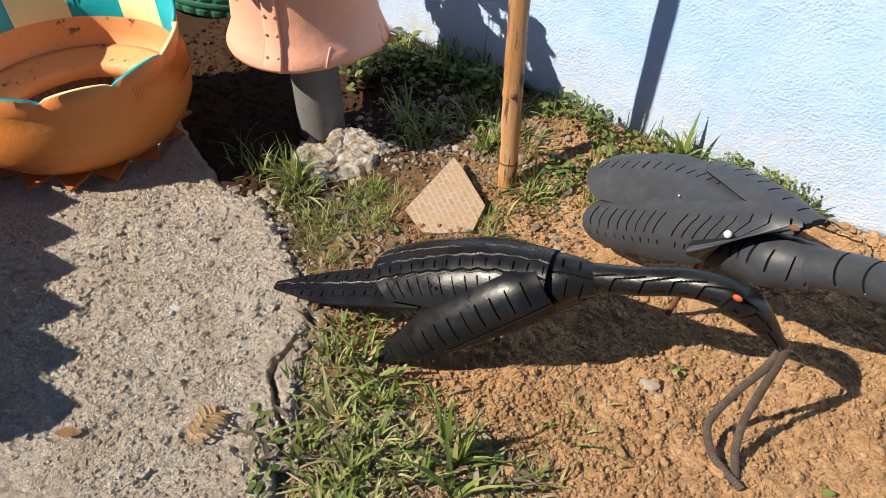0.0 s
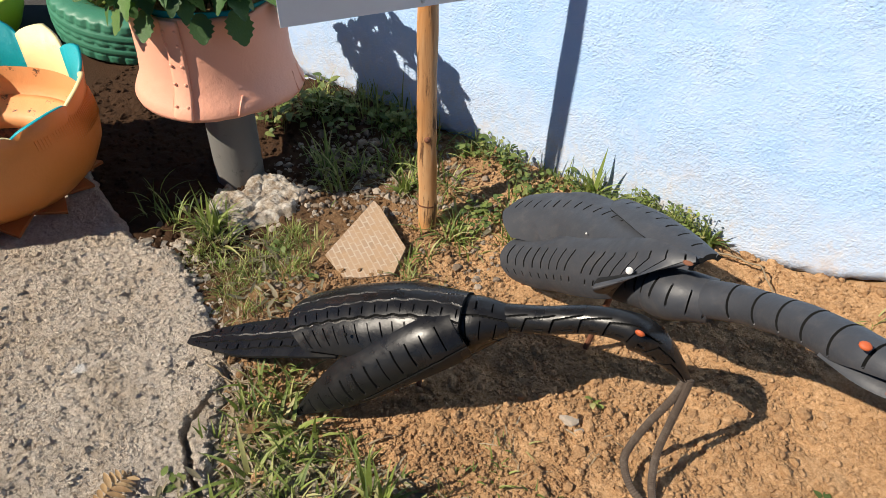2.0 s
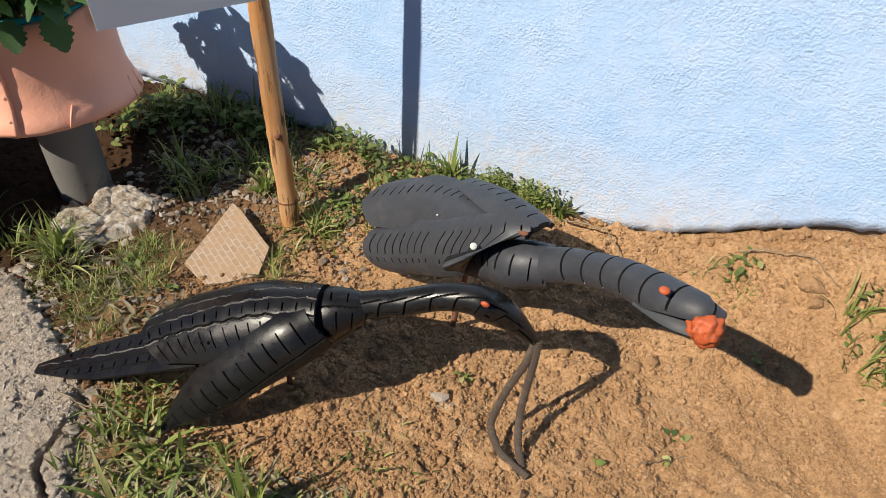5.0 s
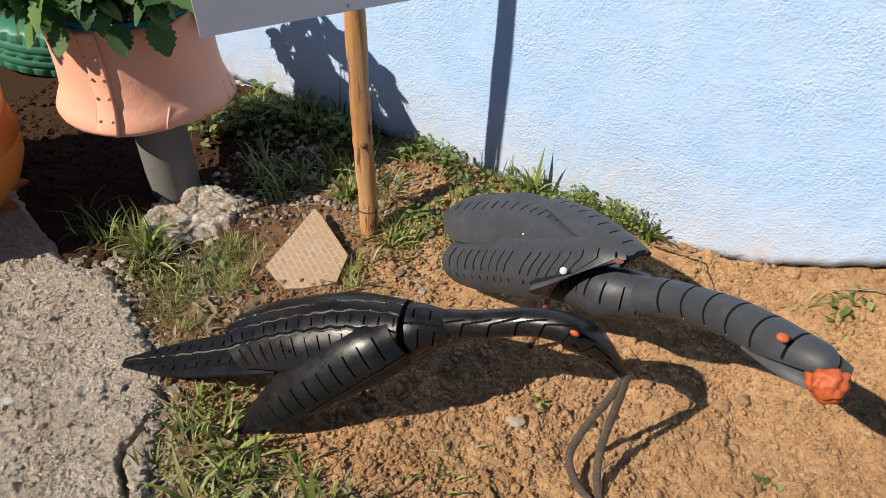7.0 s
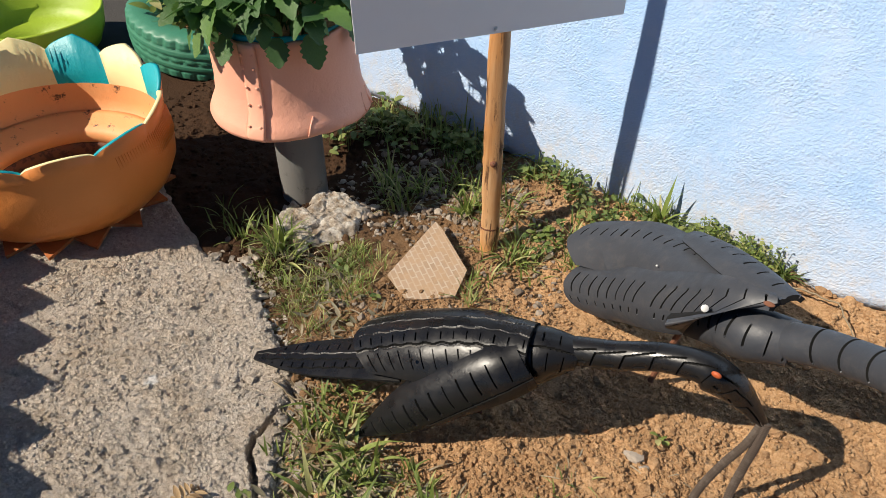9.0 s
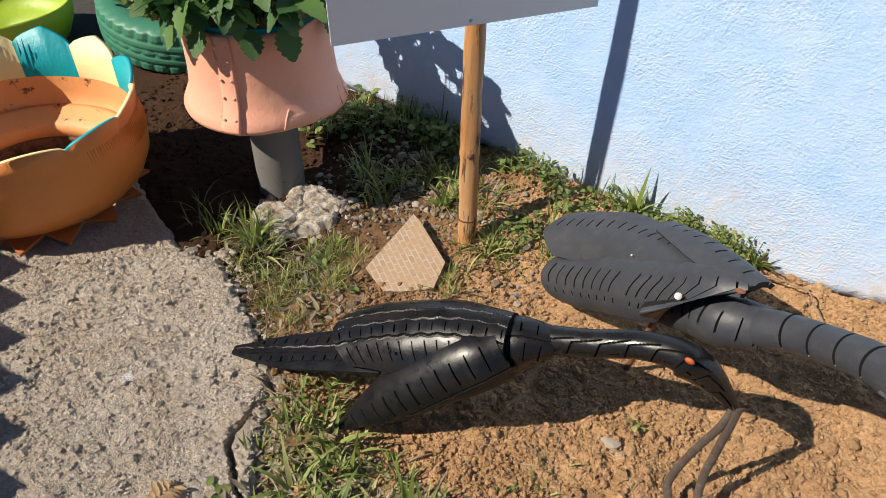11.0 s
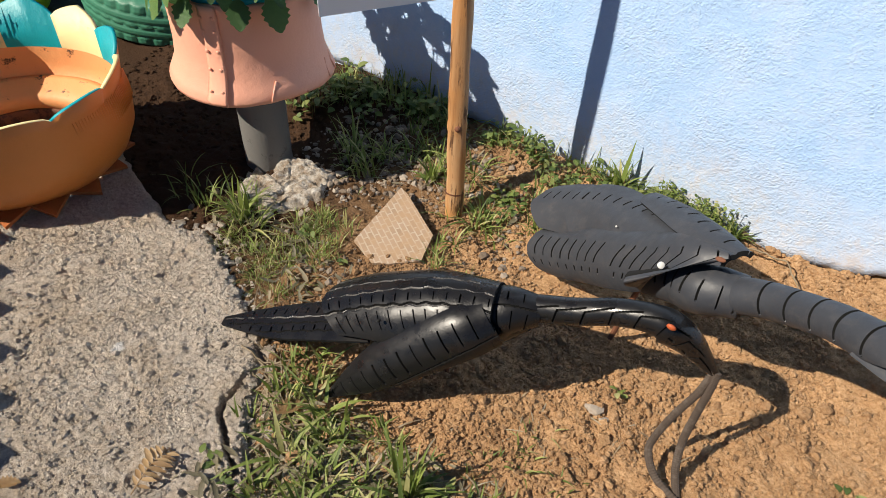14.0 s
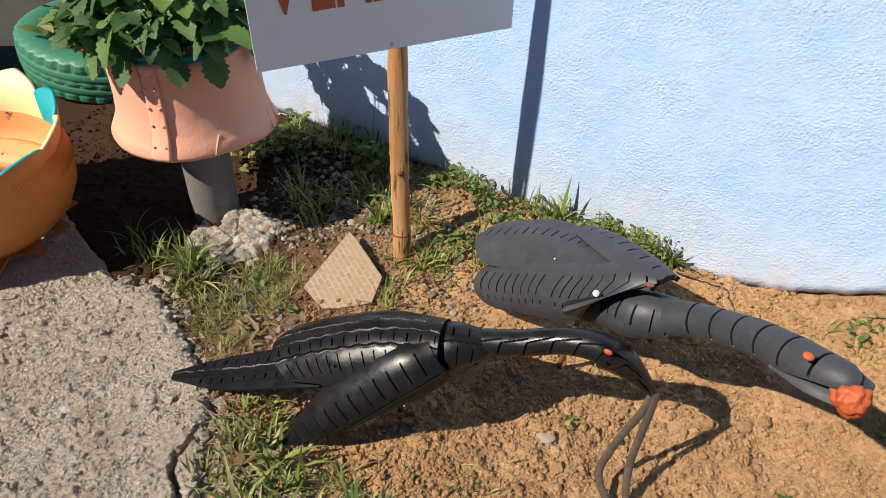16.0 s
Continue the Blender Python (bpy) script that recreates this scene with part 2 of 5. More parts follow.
def fibre_material():
    m = Nodes("fibreboard_with_mesh_print", 0.85)
    w = m.n.new("ShaderNodeTexBrick")
    w.inputs["Scale"].default_value = 15
    w.inputs["Mortar Size"].default_value = 0.032
    w.inputs["Color1"].default_value, w.inputs["Color2"].default_value = (0.29, 0.20, 0.13, 1), (0.35, 0.245, 0.165, 1)
    w.inputs["Mortar"].default_value = (0.42, 0.34, 0.255, 1)
    turn = m.n.new("ShaderNodeMapping")
    turn.inputs["Rotation"].default_value = (0, 0, radians(27))
    m.l.new(m.co, turn.inputs["Vector"])
    m.l.new(turn.outputs[0], w.inputs["Vector"])
    c = m.mix(m.ramp(m.noise(22, 7, 0.75), (0.42, 0.0), (0.62, 0.85)), w.outputs[0], (0.36, 0.235, 0.135))
    return m.done(c, m.bump(w.outputs["Fac"], -0.3, 0.002))


FIBRE = fibre_material()

# ---- mesh helpers ----


def mesh_object(name, bm, materials, parent=None, smooth=True):
    me = bpy.data.meshes.new(name)
    bmesh.ops.recalc_face_normals(bm, faces=bm.faces)
    bm.to_mesh(me)
    bm.free()
    for mt in materials if isinstance(materials, (list, tuple)) else [materials]:
        me.materials.append(mt)
    if smooth:
        me.polygons.foreach_set("use_smooth", [True] * len(me.polygons))
    ob = new(name, me)
    if parent:
        ob.parent = parent
    return ob


def part(name, bm, material, parent, label="", smooth=True):
    ob = mesh_object(name, bm, material, parent, smooth)
    if label:
        tagged(ob, label)
    return ob


def raw_object(name, verts, faces, materials, smooth=False, slots=None):
    me = bpy.data.meshes.new(name)
    me.from_pydata([tuple(v) for v in verts], [], [tuple(int(i) for i in f) for f in faces])
    for mt in materials if isinstance(materials, (list, tuple)) else [materials]:
        me.materials.append(mt)
    if slots is not None:
        me.polygons.foreach_set("material_index", slots)
    if smooth:
        me.polygons.foreach_set("use_smooth", [True] * len(me.polygons))
    me.update()
    return new(name, me)


def empty(name, m):
    ob = new(name)
    ob.matrix_world = m
    return ob


def loft(bm, rings, closed=True, caps=True, mat=0):
    """Skin a list of rings of points (all of one length)."""
    vs = [[bm.verts.new(p) for p in r] for r in rings]
    n = len(rings[0])
    out = []
    for a, b in zip(vs, vs[1:]):
        for i in range(n if closed else n - 1):
            j = (i + 1) % n
            out.append(bm.faces.new((a[i], a[j], b[j], b[i])))
    if caps and closed:
        out.append(bm.faces.new(vs[0][::-1]))
        out.append(bm.faces.new(vs[-1]))
    for f in out:
        f.material_index = mat
    return vs


def lathe(bm, profile, segs=64, wobble=0.0, seed=0, mat=0):
    """Turn a closed profile of (radius, height) about z."""
    rings = []
    for s in range(segs):
        a = 2 * math.pi * s / segs
        k = 1 + wobble * math.sin(3 * a + seed) + 0.5 * wobble * math.sin(7 * a + 2 * seed)
        rings.append([(r * k * math.cos(a), r * k * math.sin(a), z) for r, z in profile])
    vs = [[bm.verts.new(p) for p in r] for r in rings]
    n = len(profile)
    for s in range(segs):
        a, b = vs[s], vs[(s + 1) % segs]
        for i in range(n):
            j = (i + 1) % n
            bm.faces.new((a[i], b[i], b[j], a[j])).material_index = mat
    return vs


def spline(points, n):
    """n points along a smooth curve through the given ones (tuples of any length)."""
    p = [np.array(q, float) for q in points]
    p = [2 * p[0] - p[1]] + p + [2 * p[-1] - p[-2]]
    out = []
    for k in range(n):
        u = k / (n - 1) * (len(points) - 1)
        i = min(int(u), len(points) - 2)
        t = u - i
        a, b, c, d = p[i:i + 4]
        out.append(0.5 * (2 * b + (c - a) * t + (2 * a - 5 * b + 4 * c - d) * t * t + (3 * b - a - 3 * c + d) * t ** 3))
    return out


def tube(bm, path, radii, sides=10, mat=0):
    """A round tube along a path with a radius at each point."""
    rings, up = [], Vector((0, 0, 1))
    for i, p in enumerate(path):
        d = (Vector(path[min(i + 1, len(path) - 1)]) - Vector(path[max(i - 1, 0)])).normalized()
        u = d.cross(up)
        u = (u if u.length > 0.05 else d.cross(Vector((1, 0, 0)))).normalized()
        v = u.cross(d)
        r = float(radii[i] if hasattr(radii, "__len__") else radii)
        rings.append([Vector(p) + r * (math.cos(a) * u + math.sin(a) * v) for a in (2 * math.pi * k / sides for k in range(sides))])
    return loft(bm, rings, mat=mat)


def rock_shape(detail):
    bm = bmesh.new()
    if detail:
        bmesh.ops.create_icosphere(bm, subdivisions=detail, radius=1)
    else:
        bmesh.ops.create_cube(bm, size=1.3)
        bmesh.ops.triangulate(bm, faces=bm.faces)
    v = np.array([q.co[:] for q in bm.verts])
    f = np.array([[w.index for w in p.verts] for p in bm.faces])
    bm.free()
    return v, f


def scatter_rocks(name, spots, materials, rng, flat=0.75, detail=1, stretch=(0.7, 1.25)):
    """Many irregular lumps as one mesh; spots are rows of x, y, z, size."""
    v0, f0 = rock_shape(detail)
    a = np.array(spots)
    n, m = len(a), len(v0)
    v = v0[None] * rng.uniform(0.68, 1.28, (n, m, 1)) * rng.uniform(*stretch, (n, 1, 3))
    q = rng.normal(size=(n, 4))
    q /= np.linalg.norm(q, axis=1)[:, None]
    w, x, y, z = q.T
    rot = np.stack([np.stack([1 - 2 * (y * y + z * z), 2 * (x * y - z * w), 2 * (x * z + y * w)], -1),
                    np.stack([2 * (x * y + z * w), 1 - 2 * (x * x + z * z), 2 * (y * z - x * w)], -1),
                    np.stack([2 * (x * z - y * w), 2 * (y * z + x * w), 1 - 2 * (x * x + y * y)], -1)], 1)
    v = np.einsum("nij,nmj->nmi", rot, v) * a[:, 3][:, None, None]
    v[..., 2] *= flat
    v += a[:, None, :3]
    f = f0[None] + (np.arange(n) * m)[:, None, None]
    return raw_object(name, v.reshape(-1, 3).tolist(), f.reshape(-1, 3).tolist(), materials)


# ---- the lie of the land ----
WALL_Y = 1.638


def smooth(a, b, x):
    t = min(1.0, max(0.0, (x - a) / (b - a)))
    return t * t * (3 - 2 * t)


SLAB = [(-1.80, 0.78), (-1.46, 0.70), (-1.345, 0.745), (-1.26, 0.715), (-1.184, 0.691), (-1.10, 0.655), (-1.029, 0.628), (-0.965, 0.605), (-0.922, 0.582), (-0.874, 0.552),
        (-0.829, 0.489), (-0.79, 0.457), (-0.752, 0.412), (-0.693, 0.36), (-0.635, 0.30), (-0.589, 0.244), (-0.50, 0.10), (-0.42, -0.08),
        (-0.2, -0.5), (0.1, -1.2), (0.4, -2.6), (-4.5, -2.6), (-4.5, 0.95), (-2.4, 0.95)]
_sx = np.array(SLAB)


def slab_inside(x, y):
    """Signed distance to the slab's broken edge, positive on the slab."""
    p = np.array((x, y))
    a, b = _sx, np.roll(_sx, -1, axis=0)
    d = b - a
    t = np.clip(((p - a) * d).sum(1) / (d * d).sum(1), 0, 1)
    dist = np.sqrt((((a + t[:, None] * d) - p) ** 2).sum(1)).min()
    cross = (a[:, 1] > y) != (b[:, 1] > y)
    with np.errstate(divide="ignore", invalid="ignore"):
        xs = a[:, 0] + (y - a[:, 1]) / (b[:, 1] - a[:, 1]) * d[:, 0]
    return dist if np.count_nonzero(cross & (x < xs)) % 2 else -dist


def bank(x, y):
    """Broad height of the bed: level, rising to the wall."""
    h = 0.115 * smooth(1.22, 1.60, y) * smooth(-3.2, -1.2, x)
    h += 0.03 * smooth(0.75, 1.3, y) * smooth(-0.1, 0.9, x)
    h += 0.195 * smooth(-0.05, 0.75, x) * smooth(1.28, 1.62, y)
    return h


def ground_height(x, y):
    h = bank(x, y)
    dug = smooth(-1.0, -0.45, x)
    near = smooth(-2.75, -2.3, x) * smooth(1.7, 1.25, x) * smooth(-0.5, -0.1, y) * smooth(2.1, 1.65, y)
    p = Vector((x, y, 0))
    h += near * (0.018 * noise.noise(p * 4.1) + (0.009 + 0.006 * dug) * noise.noise(p * 13) + 0.008 * noise.noise(p * 31) + 0.0045 * noise.noise(p * 60) + 0.004 * noise.noise(p * 120))
    return h


def spread(lo, hi, step, far, grow=1.35):
    """Coordinates, dense from lo to hi, then ever wider out to far."""
    mid = list(np.arange(lo, hi + step / 2, step))
    s, left, right = step, [], []
    while lo - sum(left) > -far:
        s *= grow
        left.append(s)
    s = step
    while hi + sum(right) < far:
        s *= grow
        right.append(s)
    return list(lo - np.cumsum(left))[::-1] + mid + list(mid[-1] + np.cumsum(right))


def build_ground():
    xs, ys = spread(-2.3, 1.25, 0.0075, 900), spread(-0.1, 1.65, 0.0075, 900)
    verts = []
    for y in ys:
        for x in xs:
            h = ground_height(x, y)
            if -4.7 < x < 0.6 and -2.8 < y < 1.0:
                s = slab_inside(x, y)
                h -= 0.05 * smooth(0.0, 0.05, s)
            verts.append((x, y, h))
    n = len(xs)
    faces = [(j * n + i, j * n + i + 1, (j + 1) * n + i + 1, (j + 1) * n + i) for j in range(len(ys) - 1) for i in range(n - 1)]
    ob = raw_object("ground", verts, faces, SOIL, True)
    return tagged(ob, "loose tan sandy soil, dug over, darker towards the planters", "soil", kind="structure")


build_ground()

CRACK = [(-0.868, 0.545), (-0.852, 0.51), (-0.858, 0.48), (-0.849, 0.454), (-0.842, 0.405), (-0.82, 0.374), (-0.777, 0.355), (-0.736, 0.331), (-0.684, 0.311), (-0.645, 0.262), (-0.599, 0.225)]


def crack_distance(x, y):
    best = 9.0
    for (ax, ay), (bx, by) in zip(CRACK, CRACK[1:]):
        dx, dy = bx - ax, by - ay
        t = min(1, max(0, ((x - ax) * dx + (y - ay) * dy) / (dx * dx + dy * dy)))
        best = min(best, math.hypot(x - ax - t * dx, y - ay - t * dy))
    return best


def plates(p, f):
    """Flaking: each cell of the surface is a small tilted plate."""
    q = p * f + 0.4 * noise.noise_vector(p * f * 1.6)
    q.z = 0
    c = noise.voronoi(q)[1][0]
    tilt = noise.noise_vector(c * 5.3)
    return noise.noise(c * 7.7) + 0.9 * (tilt.x * (q.x - c.x) + tilt.y * (q.y - c.y))


def slab_height(x, y, s):
    p = Vector((x, y, 0))
    a = Vector((0.8 * x + 0.6 * y, 1.9 * (0.8 * y - 0.6 * x), 0))
    rough = 0.006 * noise.noise(p * 6) + 0.0065 * plates(a, 17) + 0.0042 * plates(a, 43) + 0.0022 * noise.noise(p * 95)
    rough -= 0.006 * smooth(0.36, 0.62, noise.noise(p * 21 + Vector((3, 5, 0))))
    rough *= smooth(-2.3, -1.95, x) * smooth(-0.4, -0.12, y)
    h = 0.016 + rough + 0.006 * smooth(0.15, 0.0, s)
    h -= 0.05 * smooth(0.030, -0.016, s + 0.012 * noise.noise(p * 30))
    c = crack_distance(x, y) + 0.004 * noise.noise(p * 60)
    h -= 0.045 * smooth(0.0085, 0.0025, c)
    return h


def build_slab():
    xs = spread(-1.95, -0.40, 0.0048, 4.6, 1.5)
    ys = spread(-0.12, 0.80, 0.0048, 2.7, 1.5)
    xs = [x for x in xs if -4.7 < x < 0.7]
    ys = [y for y in ys if -2.8 < y < 1.0]
    keep, verts, index = {}, [], {}
    for j, y in enumerate(ys):
        for i, x in enumerate(xs):
            s = slab_inside(x, y)
            if s > -0.03:
                index[i, j] = len(verts)
                verts.append((x, y, slab_height(x, y, s)))
    faces = []
    for (i, j) in list(index):
        q = [(i, j), (i + 1, j), (i + 1, j + 1), (i, j + 1)]
        if all(k in index for k in q):
            faces.append([index[k] for k in q])
    ob = raw_object("pavement", verts, faces, CONCRETE, True)
    ob.data.set_sharp_from_angle(angle=radians(30))
    return tagged(ob, "rough weathered concrete paving with a cracked, broken edge", "concrete paving", kind="structure")


build_slab()


def foot_line(x):
    """Ragged lower edge of the plaster on the wall."""
    z = 0.105 + 0.26 * smooth(-0.05, 0.75, x)
    return z + 0.014 * noise.noise(Vector((x * 9, 3, 0))) + 0.009 * noise.noise(Vector((x * 40, 7, 0)))


def build_wall():
    # masonry core with its plinth showing under the plaster
    bm = bmesh.new()
    x0, x1 = -1.90, 4.6
    bmesh.ops.create_cube(bm, size=1, matrix=Matrix.Translation(((x0 + x1) / 2, WALL_Y + 0.135, 1.1)) @ Matrix.Diagonal((x1 - x0, 0.23, 3.0, 1)))
    bmesh.ops.subdivide_edges(bm, edges=bm.edges, cuts=2)
    wall = tagged(mesh_object("wall_north", bm, PLINTH, smooth=False), "rendered house wall with a crumbling plinth", "wall", kind="structure")
    bm = bmesh.new()
    bmesh.ops.create_cube(bm, size=1, matrix=Matrix.Translation((x0 + 0.09, WALL_Y + 2.13, 1.1)) @ Matrix.Diagonal((0.23, 4.25, 2.99, 1)))
    tagged(mesh_object("wall_west", bm, PLASTER, smooth=False), "pale blue rendered return wall of the house", "wall", kind="structure")
    # coat of plaster, ending in a ragged lower edge
    bm = bmesh.new()
    xs = list(np.arange(-1.902, 1.6, 0.012)) + [4.6]
    rows = []
    for x in xs:
        f = foot_line(x)
        col = []
        for z in (f + 0.002, f, f + 0.03, f + 0.12, 0.75, 1.6, 2.6):
            col.append(bm.verts.new((x, WALL_Y + (0.022 if len(col) == 0 else 0.002 * noise.noise(Vector((x * 6, z * 6, 0)))), z)))
        rows.append(col)
    for a, b in zip(rows, rows[1:]):
        for i in range(6):
            bm.faces.new((a[i], b[i], b[i + 1], a[i + 1]))
    part("plaster", bm, PLASTER, wall, "pale blue painted roughcast plaster, muddy and worn near the ground")


build_wall()

# ---- sign on its post ----
POST = (-0.868, 1.284)
SIGN_TURN = 60.3


def build_sign():
    base = ground_height(*POST)
    thing = tagged(empty("sign", pose(POST[0], POST[1], base)), "white sheet sign, red brushed letters, on a peeled pole", "sign")
    bm = bmesh.new()
    path = spline([(0.004, 0, -0.12), (0.004, 0.0, 0.1), (-0.003, -0.003, 0.32), (-0.010, -0.002, 0.6), (-0.012, 0.0, 0.9), (-0.012, 0.0, 1.30)], 90)
    radii = [0.0275 + 0.0010 * math.sin(i * 0.5) + (0.0035 * math.exp(-((p[2] - 0.318) / 0.010) ** 2)) - 0.002 * p[2] for i, p in enumerate(path)]
    tube(bm, path, radii, 20)
    # a split pole: full width across, half as deep
    away = Vector((-0.56, 0.83, 0))
    for v in bm.verts:
        axis = min(range(90), key=lambda i: abs(path[i][2] - v.co.z))
        k = (v.co - Vector(path[axis])).dot(away)
        v.co -= away * (0.44 * k)
    pole = part("pole", bm, WOOD, thing, "peeled orange-brown wooden pole")
    bm = bmesh.new()
    bmesh.ops.create_icosphere(bm, subdivisions=2, radius=1, matrix=pose(0.0080, -0.0140, 0.316, 0, 0, 34) @ Matrix.Diagonal((0.0100, 0.0085, 0.0100, 1)))
    part("knot", bm, RUST, pole, "dark knot")
    bm = bmesh.new()
    for k in range(3):
        a = [2 * math.pi * i / 20 for i in range(21)]
        tube(bm, [(0.003 + 0.0285 * math.cos(t) * 0.83 - 0.0165 * math.sin(t) * 0.56, 0.0285 * math.cos(t) * 0.56 + 0.0165 * math.sin(t) * 0.83, 0.088 + 0.002 * k + 0.003 * math.sin(t)) for t in a], 0.0009, 5)
    part("wire", bm, RUST, pole, "thin rusty wire tied round the pole")
    # sheet: local x along its width, local -y towards its face
    m = pose(0.0045, -0.0095, 0.0, 0, -1.9, SIGN_TURN)
    bm = bmesh.new()
    w0, w1, z0, z1 = -0.338, 0.347, 0.686 - base, 1.22 - base
    bmesh.ops.create_cube(bm, size=1, matrix=Matrix.Translation(((w0 + w1) / 2, 0, (z0 + z1) / 2)) @ Matrix.Diagonal((w1 - w0, 0.004, z1 - z0, 1)))
    bmesh.ops.bevel(bm, geom=bm.edges, offset=0.001, segments=1)
    board = part("board", bm, SHEET, thing, "white painted sheet", smooth=False)
    board.matrix_local = m
    for word_x, word, size in ((-0.291, "V", 0.185), (-0.204, "E", 0.185), (-0.126, "N", 0.185), (-0.040, "D", 0.185), (0.043, "E", 0.185), (0.096, "-", 0.185), (0.146, "S", 0.185), (0.214, "E", 0.185)):
        font = bpy.data.curves.new("letter", "FONT")
        font.align_x, font.body, font.size, font.extrude, font.offset = "CENTER", word, size, 0.0006, 0.0035
        glyph = new("letter", font)
        scene.view_layers[0].update()
        me = bpy.data.meshes.new_from_object(glyph.evaluated_get(bpy.context.evaluated_depsgraph_get()))
        me.materials.clear()
        me.materials.append(LETTER)
        bpy.data.objects.remove(glyph)
        letter = new("letter", me)
        letter.parent = board
        letter.matrix_local = pose(word_x + 0.036, -0.0032, 0.810 - base + 0.003 * random.uniform(-1, 1), 90, random.uniform(-3, 3), 0) @ Matrix.Diagonal((0.68, 1, 1, 1))
    for z in (z0 + 0.012, z1 - 0.02):
        bm = bmesh.new()
        bmesh.ops.create_cone(bm, cap_ends=True, segments=10, radius1=0.005, radius2=0.003, depth=0.004, matrix=Matrix.Translation((0.0, -0.004, z)) @ pose(0, 0, 0, 90))
        part("nail", bm, ZINC, board)


build_sign()

# ---- tyre planters ----


def pointed_edge(bm, radius, z, n, width_deg, height, thick, mats, lean=0.0, cut=0.5, start=0.0):
    """A crown of n pointed flaps standing on a circle; mats are given in turn."""
    for k in range(n):
        a0 = radians(start) + 2 * math.pi * k / n
        half = math.pi / n * width_deg
        steps = 8
        outer, inner = [], []
        for i in range(steps + 1):
            f = i / steps
            a = a0 + half * (2 * f - 1)
            h = height * (1 - abs(2 * f - 1)) ** 0.8
            for lst, r in ((outer, radius), (inner, radius - thick)):
                lst.append(((r * math.cos(a), r * math.sin(a), z), ((r + lean * h) * math.cos(a), (r + lean * h) * math.sin(a), z + h)))
        vs = [[[bm.verts.new(p) for p in pair] for pair in lst] for lst in (outer, inner)]
        for i in range(steps):
            o, n_ = vs
            fs = [(o[i][0], o[i + 1][0], o[i + 1][1], o[i][1]), (n_[i][0], n_[i][1], n_[i + 1][1], n_[i + 1][0]), (o[i][1], o[i + 1][1], n_[i + 1][1], n_[i][1])]
            for q in fs:
                bm.faces.new(q).material_index = mats[k % len(mats)]


def build_orange_planter():
    thing = tagged(empty("tyre_planter", pose(-2.03, 0.56, 0.024, 0, 0, 0)), "orange tyre planter with teal and cream scalloped rim", "planter")
    thing["group"] = "tyre planters"
    segs, teeth = 144, 12
    # wall of the turned-out tyre, its rim cut in scallops
    bm = bmesh.new()
    prof = [(0.250, 0.020), (0.285, 0.035), (0.325, 0.075), (0.352, 0.13), (0.360, 0.185), (0.357, 0.235), (0.350, 0.270), (0.347, 0.0), (0.338, 0.0), (0.337, 0.245), (0.337, 0.19), (0.330, 0.150), (0.312, 0.135)]
    rows = []
    for s in range(segs):
        a = 2 * math.pi * s / segs
        ph = (a / (2 * math.pi) * teeth) % 1.0
        away = 0.5 + 0.5 * math.cos(a - 2.87)
        lift = (1 - away) * math.sin(math.pi * ph) ** 0.6 + away * (1 - abs(2 * ph - 1)) ** 0.7
        tip = 0.300 + 0.064 * away + (0.030 + 0.016 * away) * lift
        flare = 0.02 * lift
        wob = 1 + 0.012 * math.sin(2 * a + 1) + 0.006 * math.sin(5 * a)
        ring = []
        for i, (r, z) in enumerate(prof):
            if i in (7, 8):
                z, r = tip, r + flare + (0.003 if i == 7 else 0)
            ring.append((r * wob * math.cos(a), r * wob * math.sin(a), z))
        rows.append([bm.verts.new(p) for p in ring])
    n = len(prof)
    for s in range(segs):
        a, b = rows[s], rows[(s + 1) % segs]
        petal = 2 + (int(s / segs * teeth) % 2)
        for i in range(n - 1):
            f = bm.faces.new((a[i], b[i], b[i + 1], a[i + 1]))
            f.material_index = 0 if i < 7 else petal if i in (7, 8) else 1
            if i == 9:
                f.material_index = 1
    part("tyre_wall", bm, [ORANGE, ORANGE_IN, TEAL, CREAM], thing, "orange painted turned-out tyre")
    bm = bmesh.new()
    lathe(bm, [(0.318, 0.150), (0.30, 0.146), (0.262, 0.130), (0.235, 0.120), (0.222, 0.104), (0.226, 0.07), (0.245, 0.06), (0.318, 0.120)], 96, 0.006, 1)
    part("bead", bm, ORANGE_IN, thing, "faded orange inner bead with black scuffs")
    bm = bmesh.new()
    lathe(bm, [(0.228, 0.075), (0.220, 0.070), (0.214, 0.030), (0.222, 0.026)], 72)
    part("inner_rim", bm, RUST, thing, "dark scuffed inner rim")
    # flattened saw-toothed skirt on the paving
    skirt_paint = paint("brown_orange_paint", (0.42, 0.125, 0.03), (0.25, 0.1, 0.04), 0.6)
    teeth2 = 15
    for k in range(teeth2):
        a0, half = 2 * math.pi * (k + 0.5) / teeth2, math.pi / teeth2
        bm = bmesh.new()
        pts = [(0.235, a0 - half, 0.012), (0.235, a0 + half, 0.012), (0.258, a0 + half, 0.010), (0.326 + 0.01 * math.sin(k * 5), a0 + 0.05 * math.sin(k * 7), 0.003), (0.258, a0 - half, 0.010)]
        lo = [bm.verts.new((r * math.cos(a), r * math.sin(a), z)) for r, a, z in pts]
        hi = [bm.verts.new((r * math.cos(a), r * math.sin(a), z + 0.010 + (0.014 if r < 0.25 else 0))) for r, a, z in pts]
        bm.faces.new(hi)
        bm.faces.new(lo[::-1])
        for i in range(5):
            bm.faces.new((lo[i], lo[(i + 1) % 5], hi[(i + 1) % 5], hi[i]))
        part("skirt_tooth", bm, skirt_paint, thing, "pointed brown-orange rubber flap", smooth=False)
    # moulded ribs on the sidewall
    bm = bmesh.new()
